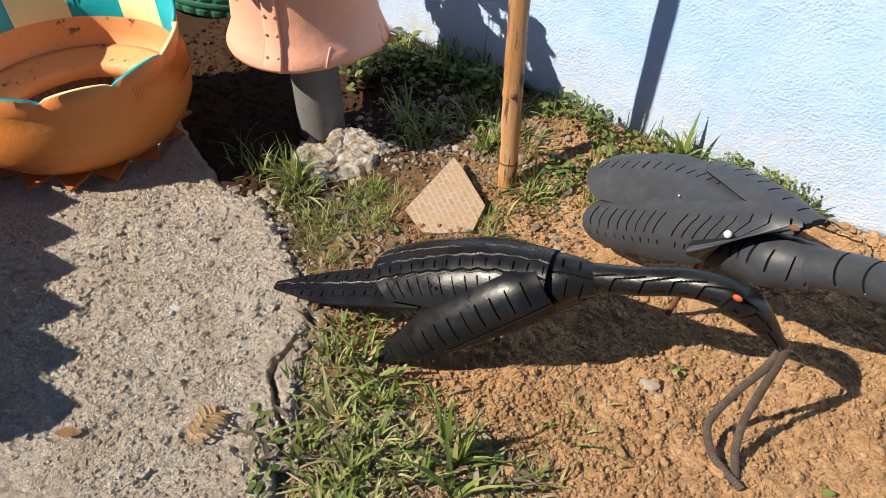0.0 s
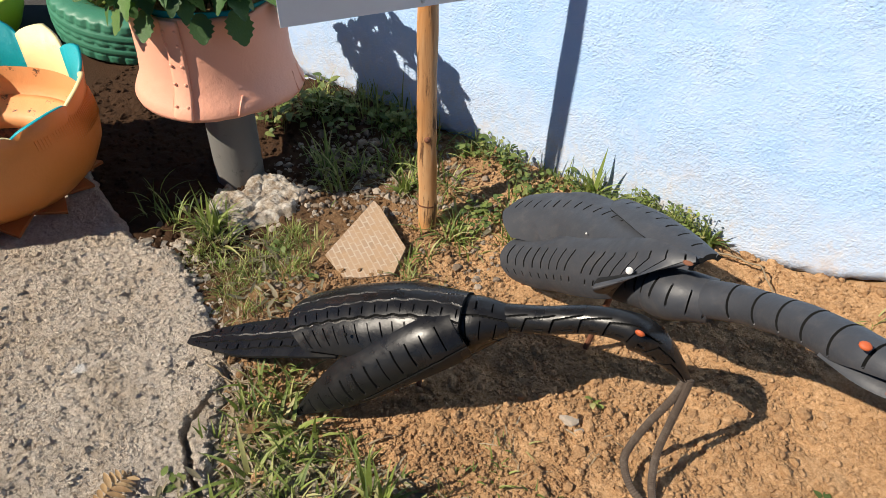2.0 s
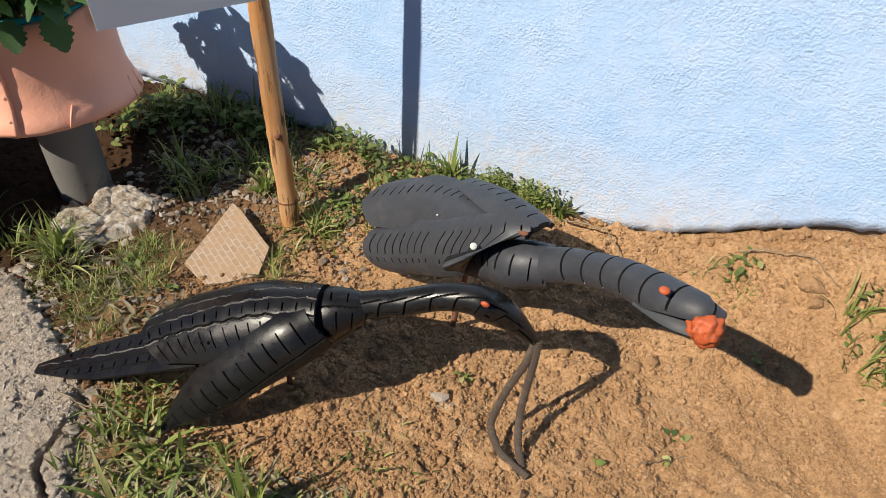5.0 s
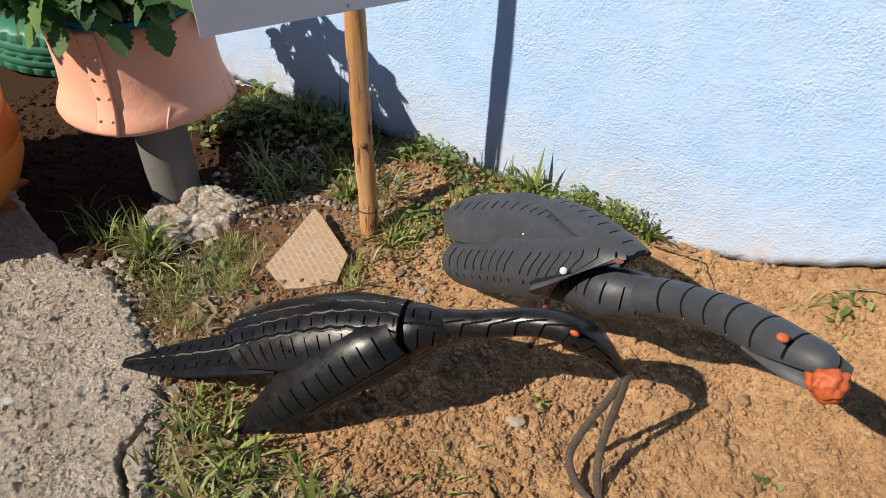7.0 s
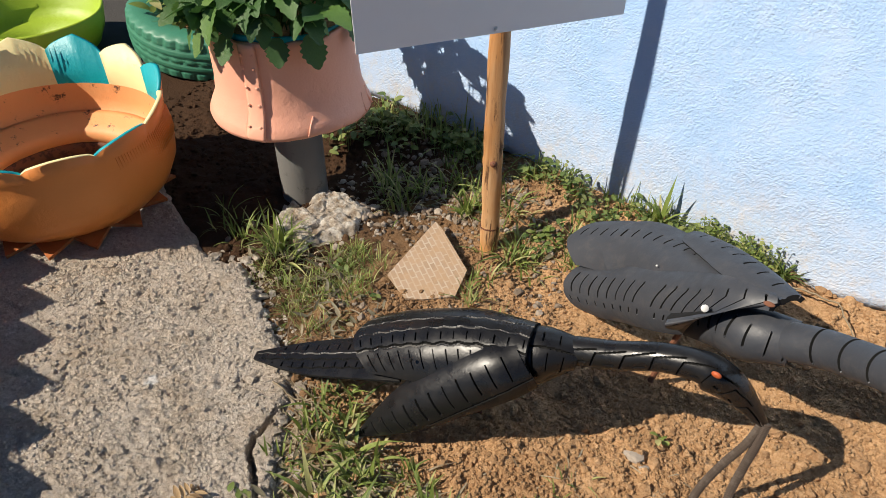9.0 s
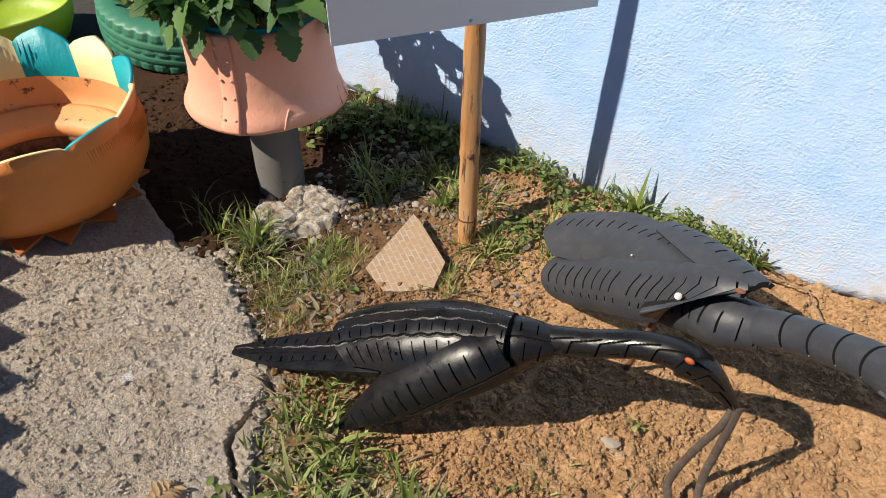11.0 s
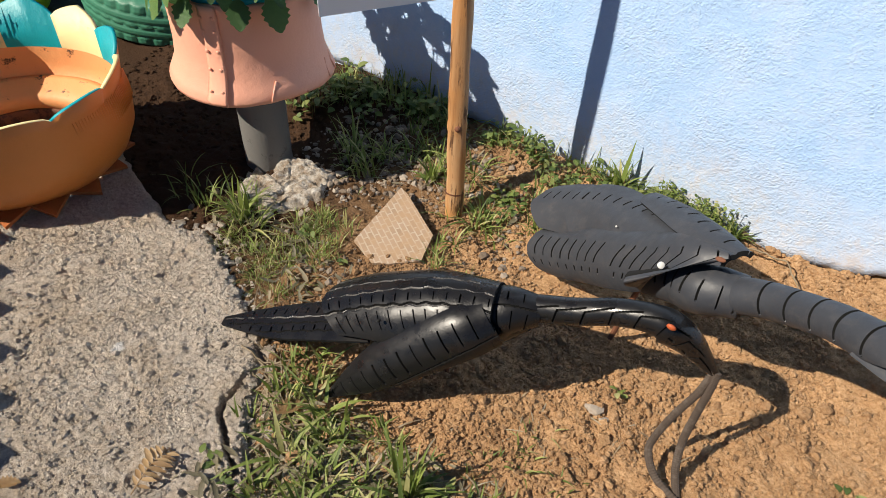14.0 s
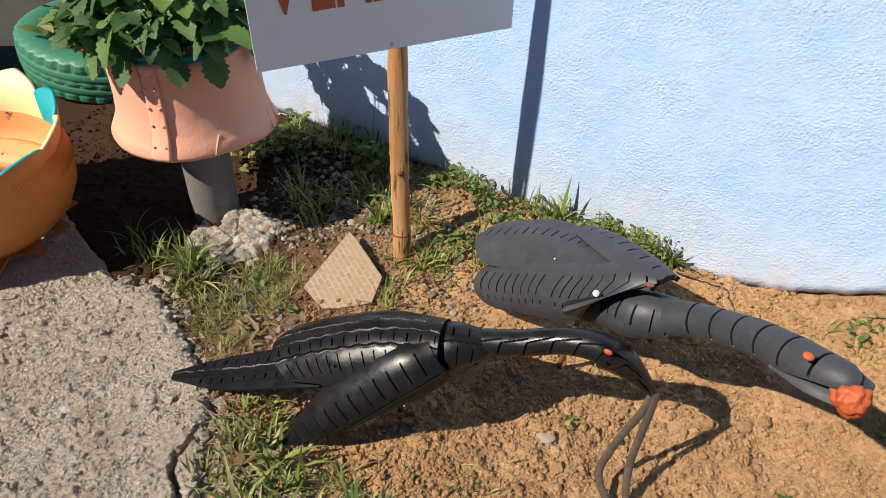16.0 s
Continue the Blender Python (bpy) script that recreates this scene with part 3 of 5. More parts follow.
    for k in range(34):
        a = radians(8 + k * 1.55)
        r0, r1 = 0.362, 0.359
        p0, p1 = Vector((r0 * math.cos(a), r0 * math.sin(a), 0.205)), Vector((0.354 * math.cos(a), 0.354 * math.sin(a), 0.285))
        tube(bm, [p0, (p0 + p1) / 2 + 0.002 * Vector((math.cos(a), math.sin(a), 0)), p1], 0.0022, 5)
    tagged(part("ribs", bm, ORANGE, thing), kind="stuff")
    return thing


build_orange_planter()


def build_flat_tyre(name, where, turn, r_out, height, material, label, hole=0.62):
    """A tyre lying flat, tread outward, with cut grooves."""
    thing = tagged(empty(name, pose(*where, turn[0], turn[1], 0)), label, "planter", "tyre planters")
    bm = bmesh.new()
    segs, H = 240, height
    prof = [(r_out * 0.90, 0.0), (r_out * 0.965, 0.012)]
    for i in range(25):
        f = i / 24
        z = 0.018 + f * (H - 0.036)
        r = r_out * (0.982 + 0.018 * math.sin(math.pi * f))
        prof.append((r, z))
    prof += [(r_out * 0.965, H - 0.012), (r_out * 0.90, H), (r_out * 0.78, H + 0.004), (r_out * 0.68, H - 0.012), (r_out * hole, H - 0.03), (r_out * (hole - 0.01), H - 0.06), (r_out * 0.70, H - 0.075), (r_out * 0.86, 0.04), (r_out * 0.8, 0.0)]
    vs = lathe(bm, prof, segs, 0.006, 2)
    for s in range(segs):
        a = 2 * math.pi * s / segs
        for i in range(2, 27):
            f = (i - 2) / 24
            groove = any(abs(f - g) < 0.022 for g in (0.22, 0.41, 0.59, 0.78))
            slit = s % 6 < 2 and (f < 0.2 or f > 0.8) or (s + i // 3) % 6 < 2 and 0.43 < f < 0.57
            if groove or slit:
                v = vs[s][i]
                v.co.x -= 0.007 * math.cos(a)
                v.co.y -= 0.007 * math.sin(a)
    part("tyre", bm, material, thing)
    bm = bmesh.new()
    bmesh.ops.create_circle(bm, cap_ends=True, segments=40, radius=r_out * 0.8, matrix=Matrix.Translation((0, 0, H - 0.07)))
    part("potting_soil", bm, SOIL, thing, "dark potting soil")
    return thing


build_flat_tyre("tyre_planter", (-2.78, 1.66, 0.02), (0, 6), 0.42, 0.20, GREEN, "dark green painted tyre planter lying flat with weeds")


def build_lime_planter():
    thing = tagged(empty("tyre_planter", pose(-3.36, 1.0, 0.0, 0, 0, 20)), "lime green painted tyre basin standing on dark ground", "planter", "tyre planters")
    bm = bmesh.new()
    lathe(bm, [(0.26, 0.0), (0.30, 0.04), (0.335, 0.11), (0.35, 0.19), (0.345, 0.20), (0.335, 0.192), (0.318, 0.11), (0.27, 0.06), (0.05, 0.05), (0.05, 0.0)], 72, 0.01, 3)
    part("tyre_wall", bm, LIME, thing)
    return thing


build_lime_planter()


def build_saw_board():
    """A low board with a saw-toothed top beside the path; its shadow falls on the paving."""
    h = 0.62
    k = h / SUN_FROM.z
    ends = [Vector((x - (-SUN_FROM.x) * k, y - (-SUN_FROM.y) * k, 0)) for x, y in ((-1.86, 0.455), (-1.0, 0.055))]
    ends[0] = ends[1] + (ends[0] - ends[1]).normalized() * 1.18
    along = ends[0] - ends[1]
    n, L = 8, along.length
    thing = tagged(empty("saw_toothed_board", Matrix.Translation(ends[1]) @ pose(0, 0, 0.0, 0, 0, math.degrees(math.atan2(along.y, along.x)))), "orange painted board with a saw-toothed top", "board")
    bm = bmesh.new()
    out = [(0, -0.02), (L, -0.02)]
    for i in range(n, 0, -1):
        out += [(i * L / n - 0.002, h - 0.075), ((i - 0.70) * L / n, h)]
    out.append((0, h - 0.06))
    f = bm.faces.new([bm.verts.new((x, 0, z)) for x, z in out])
    g = bmesh.ops.extrude_face_region(bm, geom=[f])
    bmesh.ops.translate(bm, verts=[v for v in g["geom"] if isinstance(v, bmesh.types.BMVert)], vec=(0, 0.012, 0))
    part("panel", bm, ORANGE, thing, smooth=False)


build_saw_board()

# ---- pink pot on a pipe ----
POT = (-1.525, 1.115)


def leaf_blade(verts, faces, base, along, side, normal, length, width, fold=0.12, teeth=0, curl=0.25):
    """One leaf as a folded blade with an optional toothed edge; base, along, side, normal are vectors."""
    n = 7 if not teeth else teeth
    i0 = len(verts)
    mid, left, right = [], [], []
    for i in range(n + 1):
        f = i / n
        w = width * (math.sin(math.pi * min(1, f * 0.93 + 0.05)) ** 0.8) * (1 - 0.25 * f)
        if teeth and 0 < i < n:
            w *= 1.08 if i % 2 else 0.86
        c = base + along * (length * f) - normal * (curl * length * f * f)
        mid.append(c)
        left.append(c + side * w + normal * (fold * w))
        right.append(c - side * w + normal * (fold * w))
    for l, m_, r in zip(left, mid, right):
        verts.extend((tuple(l), tuple(m_), tuple(r)))
    for i in range(n):
        a = i0 + 3 * i
        faces.append((a, a + 1, a + 4, a + 3))
        faces.append((a + 1, a + 2, a + 5, a + 4))


def stalk(verts, faces, p, q, r, sag=0.0):
    i0 = len(verts)
    p, q = Vector(p), Vector(q)
    d = (q - p).normalized()
    u = d.orthogonal().normalized()
    v = d.cross(u)
    for k in range(5):
        c = p.lerp(q, k / 4) + Vector((0, 0, sag * math.sin(math.pi * k / 4)))
        for j in range(4):
            a = j * math.pi / 2
            verts.append(tuple(c + r * (math.cos(a) * u + math.sin(a) * v)))
    for k in range(4):
        for j in range(4):
            a, b = i0 + 4 * k + j, i0 + 4 * k + (j + 1) % 4
            faces.append((a, b, b + 4, a + 4))


def build_pot():
    x, y = POT
    thing = tagged(empty("flower_pot", pose(x, y, 0.04, 0, 0, 0)), "salmon pink flared pot of bent tyre rubber, riveted seam", "flower pot")
    prof = [(0.140, 0.292), (0.225, 0.288), (0.240, 0.294), (0.243, 0.306), (0.232, 0.330), (0.217, 0.365), (0.211, 0.42), (0.210, 0.49), (0.212, 0.545), (0.215, 0.562), (0.208, 0.566), (0.202, 0.555), (0.200, 0.45), (0.20, 0.36), (0.14, 0.31)]
    bm = bmesh.new()
    vs = lathe(bm, prof, 128, 0.008, 0.6)
    for s in range(128):
        a = 2 * math.pi * s / 128
        k = 0.008 * math.sin(9 * a) * math.sin(2.3 * a) + 0.006 * math.sin(4 * a + 1)
        for i in range(7, 12):
            vs[s][i].co.z += k * (1 if i > 7 else 0.4)
        for i in range(1, 5):
            vs[s][i].co.z += 0.006 * math.sin(3 * a + 2) + 0.002 * noise.noise(vs[s][i].co * 30)
    part("body", bm, PINK, thing, "salmon pink painted rubber wall")
    # overlapping seam with rivets
    seam = radians(-62)
    bm = bmesh.new()
    rings = []
    for r, z in prof[2:10]:
        k = 1 + 0.018 * 1
        rings.append([((r * k + t) * math.cos(seam + d), (r * k + t) * math.sin(seam + d), z) for d, t in ((-0.16, -0.006), (-0.08, 0.004), (0.08, 0.006), (0.10, 0.006), (0.105, -0.006))])
    loft(bm, rings)
    seam_part = part("seam", bm, PINK, thing, "overlapped seam strip")
    for i, (d, f) in enumerate([(d, f) for f in (0.10, 0.34, 0.55, 0.78, 0.93) for d in (-0.085, 0.055)]):
        z = 0.31 + f * 0.24
        r = np.interp(z, [0.306, 0.33, 0.365, 0.42, 0.56], [0.243, 0.232, 0.217, 0.211, 0.213]) * 1.018 + 0.006
        bm = bmesh.new()
        bmesh.ops.create_icosphere(bm, subdivisions=2, radius=1, matrix=Matrix.Translation((r * math.cos(seam + d), r * math.sin(seam + d), z)) @ pose(0, 0, 0, 0, 0, math.degrees(seam + d)) @ Matrix.Diagonal((0.0026, 0.0050, 0.0050, 1)))
        part("rivet", bm, PINK, seam_part)
    for k in (-28, -2, 24, 38):
        bm = bmesh.new()
        a = radians(k)
        p0 = Vector((0.247 * math.cos(a), 0.247 * math.sin(a), 0.305))
        a2 = a + 0.10
        p1 = Vector((0.223 * math.cos(a2), 0.223 * math.sin(a2), 0.352))
        tube(bm, [p0, (p0 + p1) / 2 - Vector((0.004 * math.cos(a), 0.004 * math.sin(a), 0)), p1], 0.003, 6)
        part("moulded_rib", bm, PINK, thing)
    bm = bmesh.new()
    lathe(bm, [(0.2, 0.548), (0.203, 0.575), (0.197, 0.577), (0.194, 0.548)], 64, 0.012, 2)
    part("inner_rim", bm, TEAL, thing, "teal painted inner rim")
    bm = bmesh.new()
    bmesh.ops.create_circle(bm, cap_ends=True, segments=40, radius=0.2, matrix=Matrix.Translation((0, 0, 0.535)))
    part("potting_soil", bm, SOIL, thing, "dark potting soil")
    bm = bmesh.new()
    tilt = pose(0.0, 0.0, -0.10, 0, 0, 0)
    bmesh.ops.create_cone(bm, cap_ends=True, segments=48, radius1=0.077, radius2=0.077, depth=0.41, matrix=tilt @ Matrix.Translation((0, 0, 0.205)))
    bmesh.ops.bevel(bm, geom=[e for e in bm.edges if len(e.link_faces) == 2 and e.calc_face_angle(0) > 1], offset=0.003, segments=2)
    part("pipe", bm, PVC, thing, "grey plastic pipe foot set in mortar")
    return thing


build_pot()


def build_berry_plant():
    """Strawberry-like plant: stalks with three toothed leaflets each."""
    rng = random.Random(5)
    thing = tagged(empty("strawberry_plant", pose(POT[0], POT[1], 0.575)), "leafy green strawberry plant spilling over the pot", "plant")
    verts, faces = [], []
    sv, sf = [], []
    for k in range(135):
        a = rng.uniform(0, 2 * math.pi)
        rad = 0.25 * math.sqrt(rng.random())
        top = 0.055 + 0.22 * (1 - (rad / 0.30) ** 2) * rng.uniform(0.5, 1.1)
        c = Vector((rad * math.cos(a), rad * math.sin(a), top))
        stalk(sv, sf, (0.10 * math.cos(a) * rng.random(), 0.1 * math.sin(a) * rng.random(), 0.0), c, 0.0018, 0.03)
        out = Vector((math.cos(a), math.sin(a), rng.uniform(-0.3, 0.35) - 0.7 * rad)).normalized()
        size = rng.uniform(0.05, 0.10)
        for turn in (-65, 0, 65):
            d = Matrix.Rotation(radians(turn + rng.uniform(-12, 12)), 3, "Z") @ out
            d.z += rng.uniform(-0.35, 0.15)
            d.normalize()
            nrm = (Vector((0, 0, 1)) + 0.6 * Vector((rng.uniform(-1, 1), rng.uniform(-1, 1), 0))).normalized()
            side = d.cross(nrm).normalized()
            leaf_blade(verts, faces, c, d, side, side.cross(d), size * (1.0 if turn == 0 else 0.85), size * 0.40, 0.18, 12, rng.uniform(0.1, 0.5))
    # a few leaves hanging over the rim
    for a, size in ((-18, 0.09), (-40, 0.075), (-75, 0.08), (18, 0.08), (-100, 0.09)):
        a = radians(a)
        c = Vector((0.205 * math.cos(a), 0.205 * math.sin(a), 0.05))
        d = Vector((0.35 * math.cos(a), 0.35 * math.sin(a), -0.95)).normalized()
        side = Vector((-math.sin(a), math.cos(a), 0))
        leaf_blade(verts, faces, c + 0.02 * Vector((math.cos(a), math.sin(a), 0)), d, side, side.cross(d) * -1, size, size * 0.46, 0.1, 12, -0.1)
    o = raw_object("leaf", verts, faces, BERRY, True)
    o.name = "leaves"
    o.parent = thing
    o = raw_object("stalks", sv, sf, WEED)
    o.parent = thing


build_berry_plant()


def build_weed_heap(where, radius, height, count, seed, label, mat, leaf=0.045):
    """A heap of small-leaved weeds."""
    rng = random.Random(seed)
    thing = tagged(empty("weed", pose(*where)), label, "weed")
    verts, faces = [], []
    for k in range(count):
        a, r = rng.uniform(0, 2 * math.pi), radius * math.sqrt(rng.random())
        z = height * rng.uniform(0.1, 1.0) * (1 - 0.6 * (r / radius) ** 2)
        c = Vector((r * math.cos(a), r * math.sin(a), z))
        b = rng.uniform(0, 2 * math.pi)
        d = Vector((math.cos(b), math.sin(b), rng.uniform(-0.2, 0.9))).normalized()
        side = d.cross(Vector((rng.uniform(-0.4, 0.4), rng.uniform(-0.4, 0.4), 1))).normalized()
        s = leaf * rng.uniform(0.5, 1.2)
        leaf_blade(verts, faces, c, d, side, side.cross(d), s, s * 0.33, 0.15, 0, 0.3)
        if k % 3 == 0:
            stalk(verts, faces, (c.x * 0.6, c.y * 0.6, 0), c, 0.0012)
    o = raw_object("leaves", verts, faces, mat, True)
    o.parent = thing
    return thing


build_weed_heap((-2.82, 1.62, 0.13), 0.30, 0.22, 420, 3, "yellow-green leafy weeds growing in the green tyre", GRASS, 0.075)

# ---- two garden birds cut from old tyres ----


class Shell:
    """Collects thick, arched strips of tread into one mesh."""

    def __init__(self):
        self.v, self.f, self.m, self.count = [], [], [], 0

    def add(self, verts, faces, slots):
        self.v.append(np.asarray(verts, float))
        self.f += [tuple(int(i) + self.count for i in q) for q in faces]
        self.m += list(slots)
        self.count += len(verts)

    def strip(self, line, widths, arcs, up, thick=0.008, pattern=None, nu=200, nv=60, slot=0, groove=1, glint=2, ends=(0.0, 0.0), cut=0.0):
        """line: centre line; widths: half the width along the arc; arcs: half the arc's angle in degrees, end to end;
        up: outward direction(s).
        pattern(s, x, u, half): depth of the tread cut and whether a painted glint shows, s along and x across in
        metres."""
        c = np.array(spline(line, nu))
        w = np.array(spline([(q,) for q in widths], nu))[:, 0].clip(0.002)
        ph = np.radians(np.array(spline([(q,) for q in arcs], nu))[:, 0])
        ups = np.array(spline(up if hasattr(up[0], "__len__") else [up, up], nu))
        t = np.gradient(c, axis=0)
        step = np.linalg.norm(t, axis=1)
        s = np.concatenate([[0], np.cumsum((step[1:] + step[:-1]) / 2)])
        t /= step[:, None]
        side = np.cross(t, ups)
        side /= np.linalg.norm(side, axis=1)[:, None]
        nrm = np.cross(side, t)
        k = np.linspace(-1, 1, nv)
        r = w / ph
        ang = ph[:, None] * k[None, :]
        local_n = np.cos(ang)[..., None] * nrm[:, None, :] + np.sin(ang)[..., None] * side[:, None, :]
        p = c[:, None, :] + local_n * r[:, None, None] - nrm[:, None, :] * r[:, None, None]
        # slanting ends
        if ends[0] or ends[1]:
            u = np.linspace(0, 1, nu)[:, None]
            p = p + t[:, None, :] * (ends[0] * (1 - u) * (np.abs(k)[None, :] ** 1.5) + ends[1] * u * (np.abs(k)[None, :] ** 1.5))[..., None]
        if cut:
            # front end cut away on the lower flank
            u = np.linspace(0, 1, nu)[:, None]
            p = p - t[:, None, :] * (cut * u ** 1.3 * (np.clip(k + 0.35, 0, None)[None, :] / 1.35) ** 1.1)[..., None]
        depth = np.zeros((nu, nv))
        bare = np.zeros((nu, nv), bool)
        if pattern:
            for i in range(nu):
                for j in range(nv):
                    depth[i, j], bare[i, j] = pattern(s[i], k[j] * w[i], i / (nu - 1), w[i])
        top = p - local_n * depth[..., None]
        low = p - local_n * thick
        n = nu * nv
        verts = np.concatenate([top.reshape(-1, 3), low.reshape(-1, 3)])
        faces, slots = [], []
        for i in range(nu - 1):
            for j in range(nv - 1):
                a = i * nv + j
                q = (a, a + nv, a + nv + 1, a + 1)
                faces.append(q)
                # deep cuts and the underside get the near-black rubber as painted shade
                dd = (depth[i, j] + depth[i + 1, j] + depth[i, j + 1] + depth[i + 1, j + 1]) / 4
                slots.append(glint if bare[i, j] else groove if dd > 0.0025 else slot)
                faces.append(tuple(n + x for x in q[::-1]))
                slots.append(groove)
        # edge faces darkened as well, which mutes their sun glint
        for i in range(nu - 1):
            for j, flip in ((0, 0), (nv - 1, 1)):
                a, b = i * nv + j, (i + 1) * nv + j
                q = (a, n + a, n + b, b)
                faces.append(q[::-1] if flip else q)
                slots.append(groove)
        for i, flip in ((0, 1), (nu - 1, 0)):
            for j in range(nv - 1):
                a, b = i * nv + j, i * nv + j + 1
                q = (a, n + a, n + b, b)
                faces.append(q[::-1] if flip else q)
                slots.append(groove)
        self.add(verts, faces, slots)
        return p

    def lump(self, centre, scale, slot, turn=(0, 0, 0)):
        bm = bmesh.new()
        bmesh.ops.create_icosphere(bm, subdivisions=2, radius=1, matrix=Matrix.Translation(centre) @ pose(0, 0, 0, *turn) @ Matrix.Diagonal((*scale, 1)))
        v = [q.co[:] for q in bm.verts]
        f = [[w.index for w in p.verts] for p in bm.faces]
        bm.free()
        self.add(v, f, [slot] * len(f))

    def pipe(self, path, radii, slot, sides=12):
        bm = bmesh.new()
        tube(bm, path, radii, sides)
        bm.verts.index_update()
        v = [q.co[:] for q in bm.verts]
        f = [[w.index for w in p.verts] for p in bm.faces]
        bm.free()
        self.add(v, f, [slot] * len(f))

    def build(self, name, materials):
        ob = raw_object(name, np.concatenate(self.v), self.f, materials, True, self.m)
        ob.data.set_sharp_from_angle(angle=radians(38))
        return ob


def slits(pitch, rows, width=0.0026, depth=0.006, glints=(), ribs=(), wave=0.0016):
    """Tread of straight cross slits in rows (from, to across the strip) plus wavy grooves and painted pale glints along
    it.
    """

    def pattern(s, x, u, half):
        d, bare = 0.0, False
        e = half - abs(x)
        if e > 0.005:
            for k, (lo, hi) in enumerate(rows):
                if lo < x < hi and (s + 0.4 * k * pitch) % pitch < width:
                    d = depth
        if e > 0.008:
            w = wave * math.sin(s * 150)
            for g in ribs:
                if abs(x - g - w) < 0.0016:
                    d = depth * 0.9
            # pale wavy lines painted where the ribs would catch the sun
            for g in glints:
                if abs(x - g - w) < 0.0018:
                    bare = math.sin(s * 37 + g * 900) + 0.5 * math.sin(s * 91) > -0.3
                    d = max(d, 0.0014)
        return d, bare

    return pattern


def blocks(pitch, lo, hi, depth=0.006):
    """Tread blocks with a sawtooth upper edge down one flank, as on the necks."""

    def pattern(s, x, u, half):
        a = (s + 0.45 * (x - lo)) % pitch
        ridge = lo + 0.009 * (1 - a / pitch)
        if ridge < x < hi and a < 0.0030:
            return depth, False
        if abs(x - ridge) < 0.0016:
            return depth, False
        if abs(x - (lo + 0.75 * (hi - lo))) < 0.0014 and 0.45 * pitch < a < 0.8 * pitch:
            return depth * 0.7, False
        return 0.0, False

    return pattern


def stays(shell, feet, slot):
    for a, b, r in feet:
        shell.pipe([a, tuple((p + q) / 2 for p, q in zip(a, b)), b], r, slot, 8)


def build_black_bird():
    b = Shell()
    # tail plate, body, near wing, collar, neck with head
    b.strip([(-1.027, 0.546, 0.028), (-0.90, 0.608, 0.07), (-0.773, 0.668, 0.118), (-0.66, 0.715, 0.16)], [0.012, 0.050, 0.062, 0.064], [8, 11, 13, 15], (0.05, -0.02, 1), 0.009,
            slits(0.030, ((0.020, 0.034), (-0.036, -0.018)), ribs=(0.012, 0.036), glints=(-0.006,)), 260, 70)
    b.strip([(-0.79, 0.674, 0.166), (-0.70, 0.714, 0.220), (-0.62, 0.745, 0.262), (-0.53, 0.780, 0.300), (-0.420, 0.816, 0.324)], [0.092, 0.118, 0.130, 0.126, 0.096], [46, 58, 68, 76, 80], (0.05, -0.12, 1), 0.010,
            slits(0.031, ((0.054, 0.094), (0.014, 0.032), (-0.10, -0.075)), width=0.0024, ribs=(0.040,), glints=(0.004, -0.026, -0.056, 0.044)), 330, 150, ends=(0.045, 0.0))
    b.strip([(-0.412, 0.776, 0.306), (-0.450, 0.722, 0.274), (-0.512, 0.668, 0.208), (-0.588, 0.612, 0.122), (-0.674, 0.564, 0.014)], [0.086, 0.084, 0.072, 0.054, 0.006], [72, 62, 52, 46, 20], [(0.10, -0.62, 0.78), (0.32, -0.62, 0.72), (0.36, -0.62, 0.70)], 0.011,
            slits(0.036, ((-0.042, 0.012),), width=0.0028, ribs=(-0.054,), wave=0.0), 300, 110)
    b.strip([(-0.450, 0.815, 0.304), (-0.395, 0.840, 0.318), (-0.335, 0.868, 0.316)], [0.140, 0.128, 0.080], [128, 132, 138], (0.0, -0.1, 1), 0.009,
            slits(0.034, ((0.035, 0.075), (-0.01, 0.012)), ribs=(0.024,), wave=0.0), 110, 120)
    b.strip([(-0.352, 0.866, 0.317), (-0.271, 0.879, 0.352), (-0.196, 0.900, 0.385), (-0.130, 0.913, 0.402), (-0.088, 0.922, 0.396), (-0.048, 0.940, 0.362), (-0.014, 0.953, 0.318), (0.009, 0.959, 0.284)],
            [0.066, 0.060, 0.056, 0.060, 0.074, 0.066, 0.040, 0.016], [128, 120, 115, 115, 120, 120, 115, 100], [(0.0, -0.12, 1), (0.0, -0.12, 1), (0.1, -0.12, 1), (0.75, -0.1, 0.65), (0.9, 0.0, 0.4)], 0.008,
            blocks(0.055, 0.012, 0.052, 0.0065), 340, 100)
    b.lump((-0.094, 0.893, 0.398), (0.0095, 0.005, 0.0075), 3, (20, 0, 0))
    # belly closing the shell from below
    b.strip([(-0.64, 0.742, 0.135), (-0.53, 0.790, 0.140), (-0.42, 0.825, 0.165), (-0.345, 0.865, 0.235)], [0.055, 0.085, 0.085, 0.045], [50, 70, 80, 80], (0.05, -0.1, -1), 0.008, None, 60, 30)
    # bolts and the stay under the body
    b.lump((-0.606, 0.668, 0.232), (0.004, 0.004, 0.004), 1)
    stays(b, [((-0.52, 0.81, -0.06), (-0.50, 0.79, 0.16), 0.006), ((-0.70, 0.74, -0.06), (-0.62, 0.745, 0.15), 0.006)], 5)
    ob = b.build("bird_sculpture", [BLACK, GROOVE_SHADE, RIB_GLINT, EYE_ORANGE, ZINC, RUST])
    return tagged(ob, "glossy black bird cut from tyres, orange eye, on bare soil", "sculpture", "tyre birds")


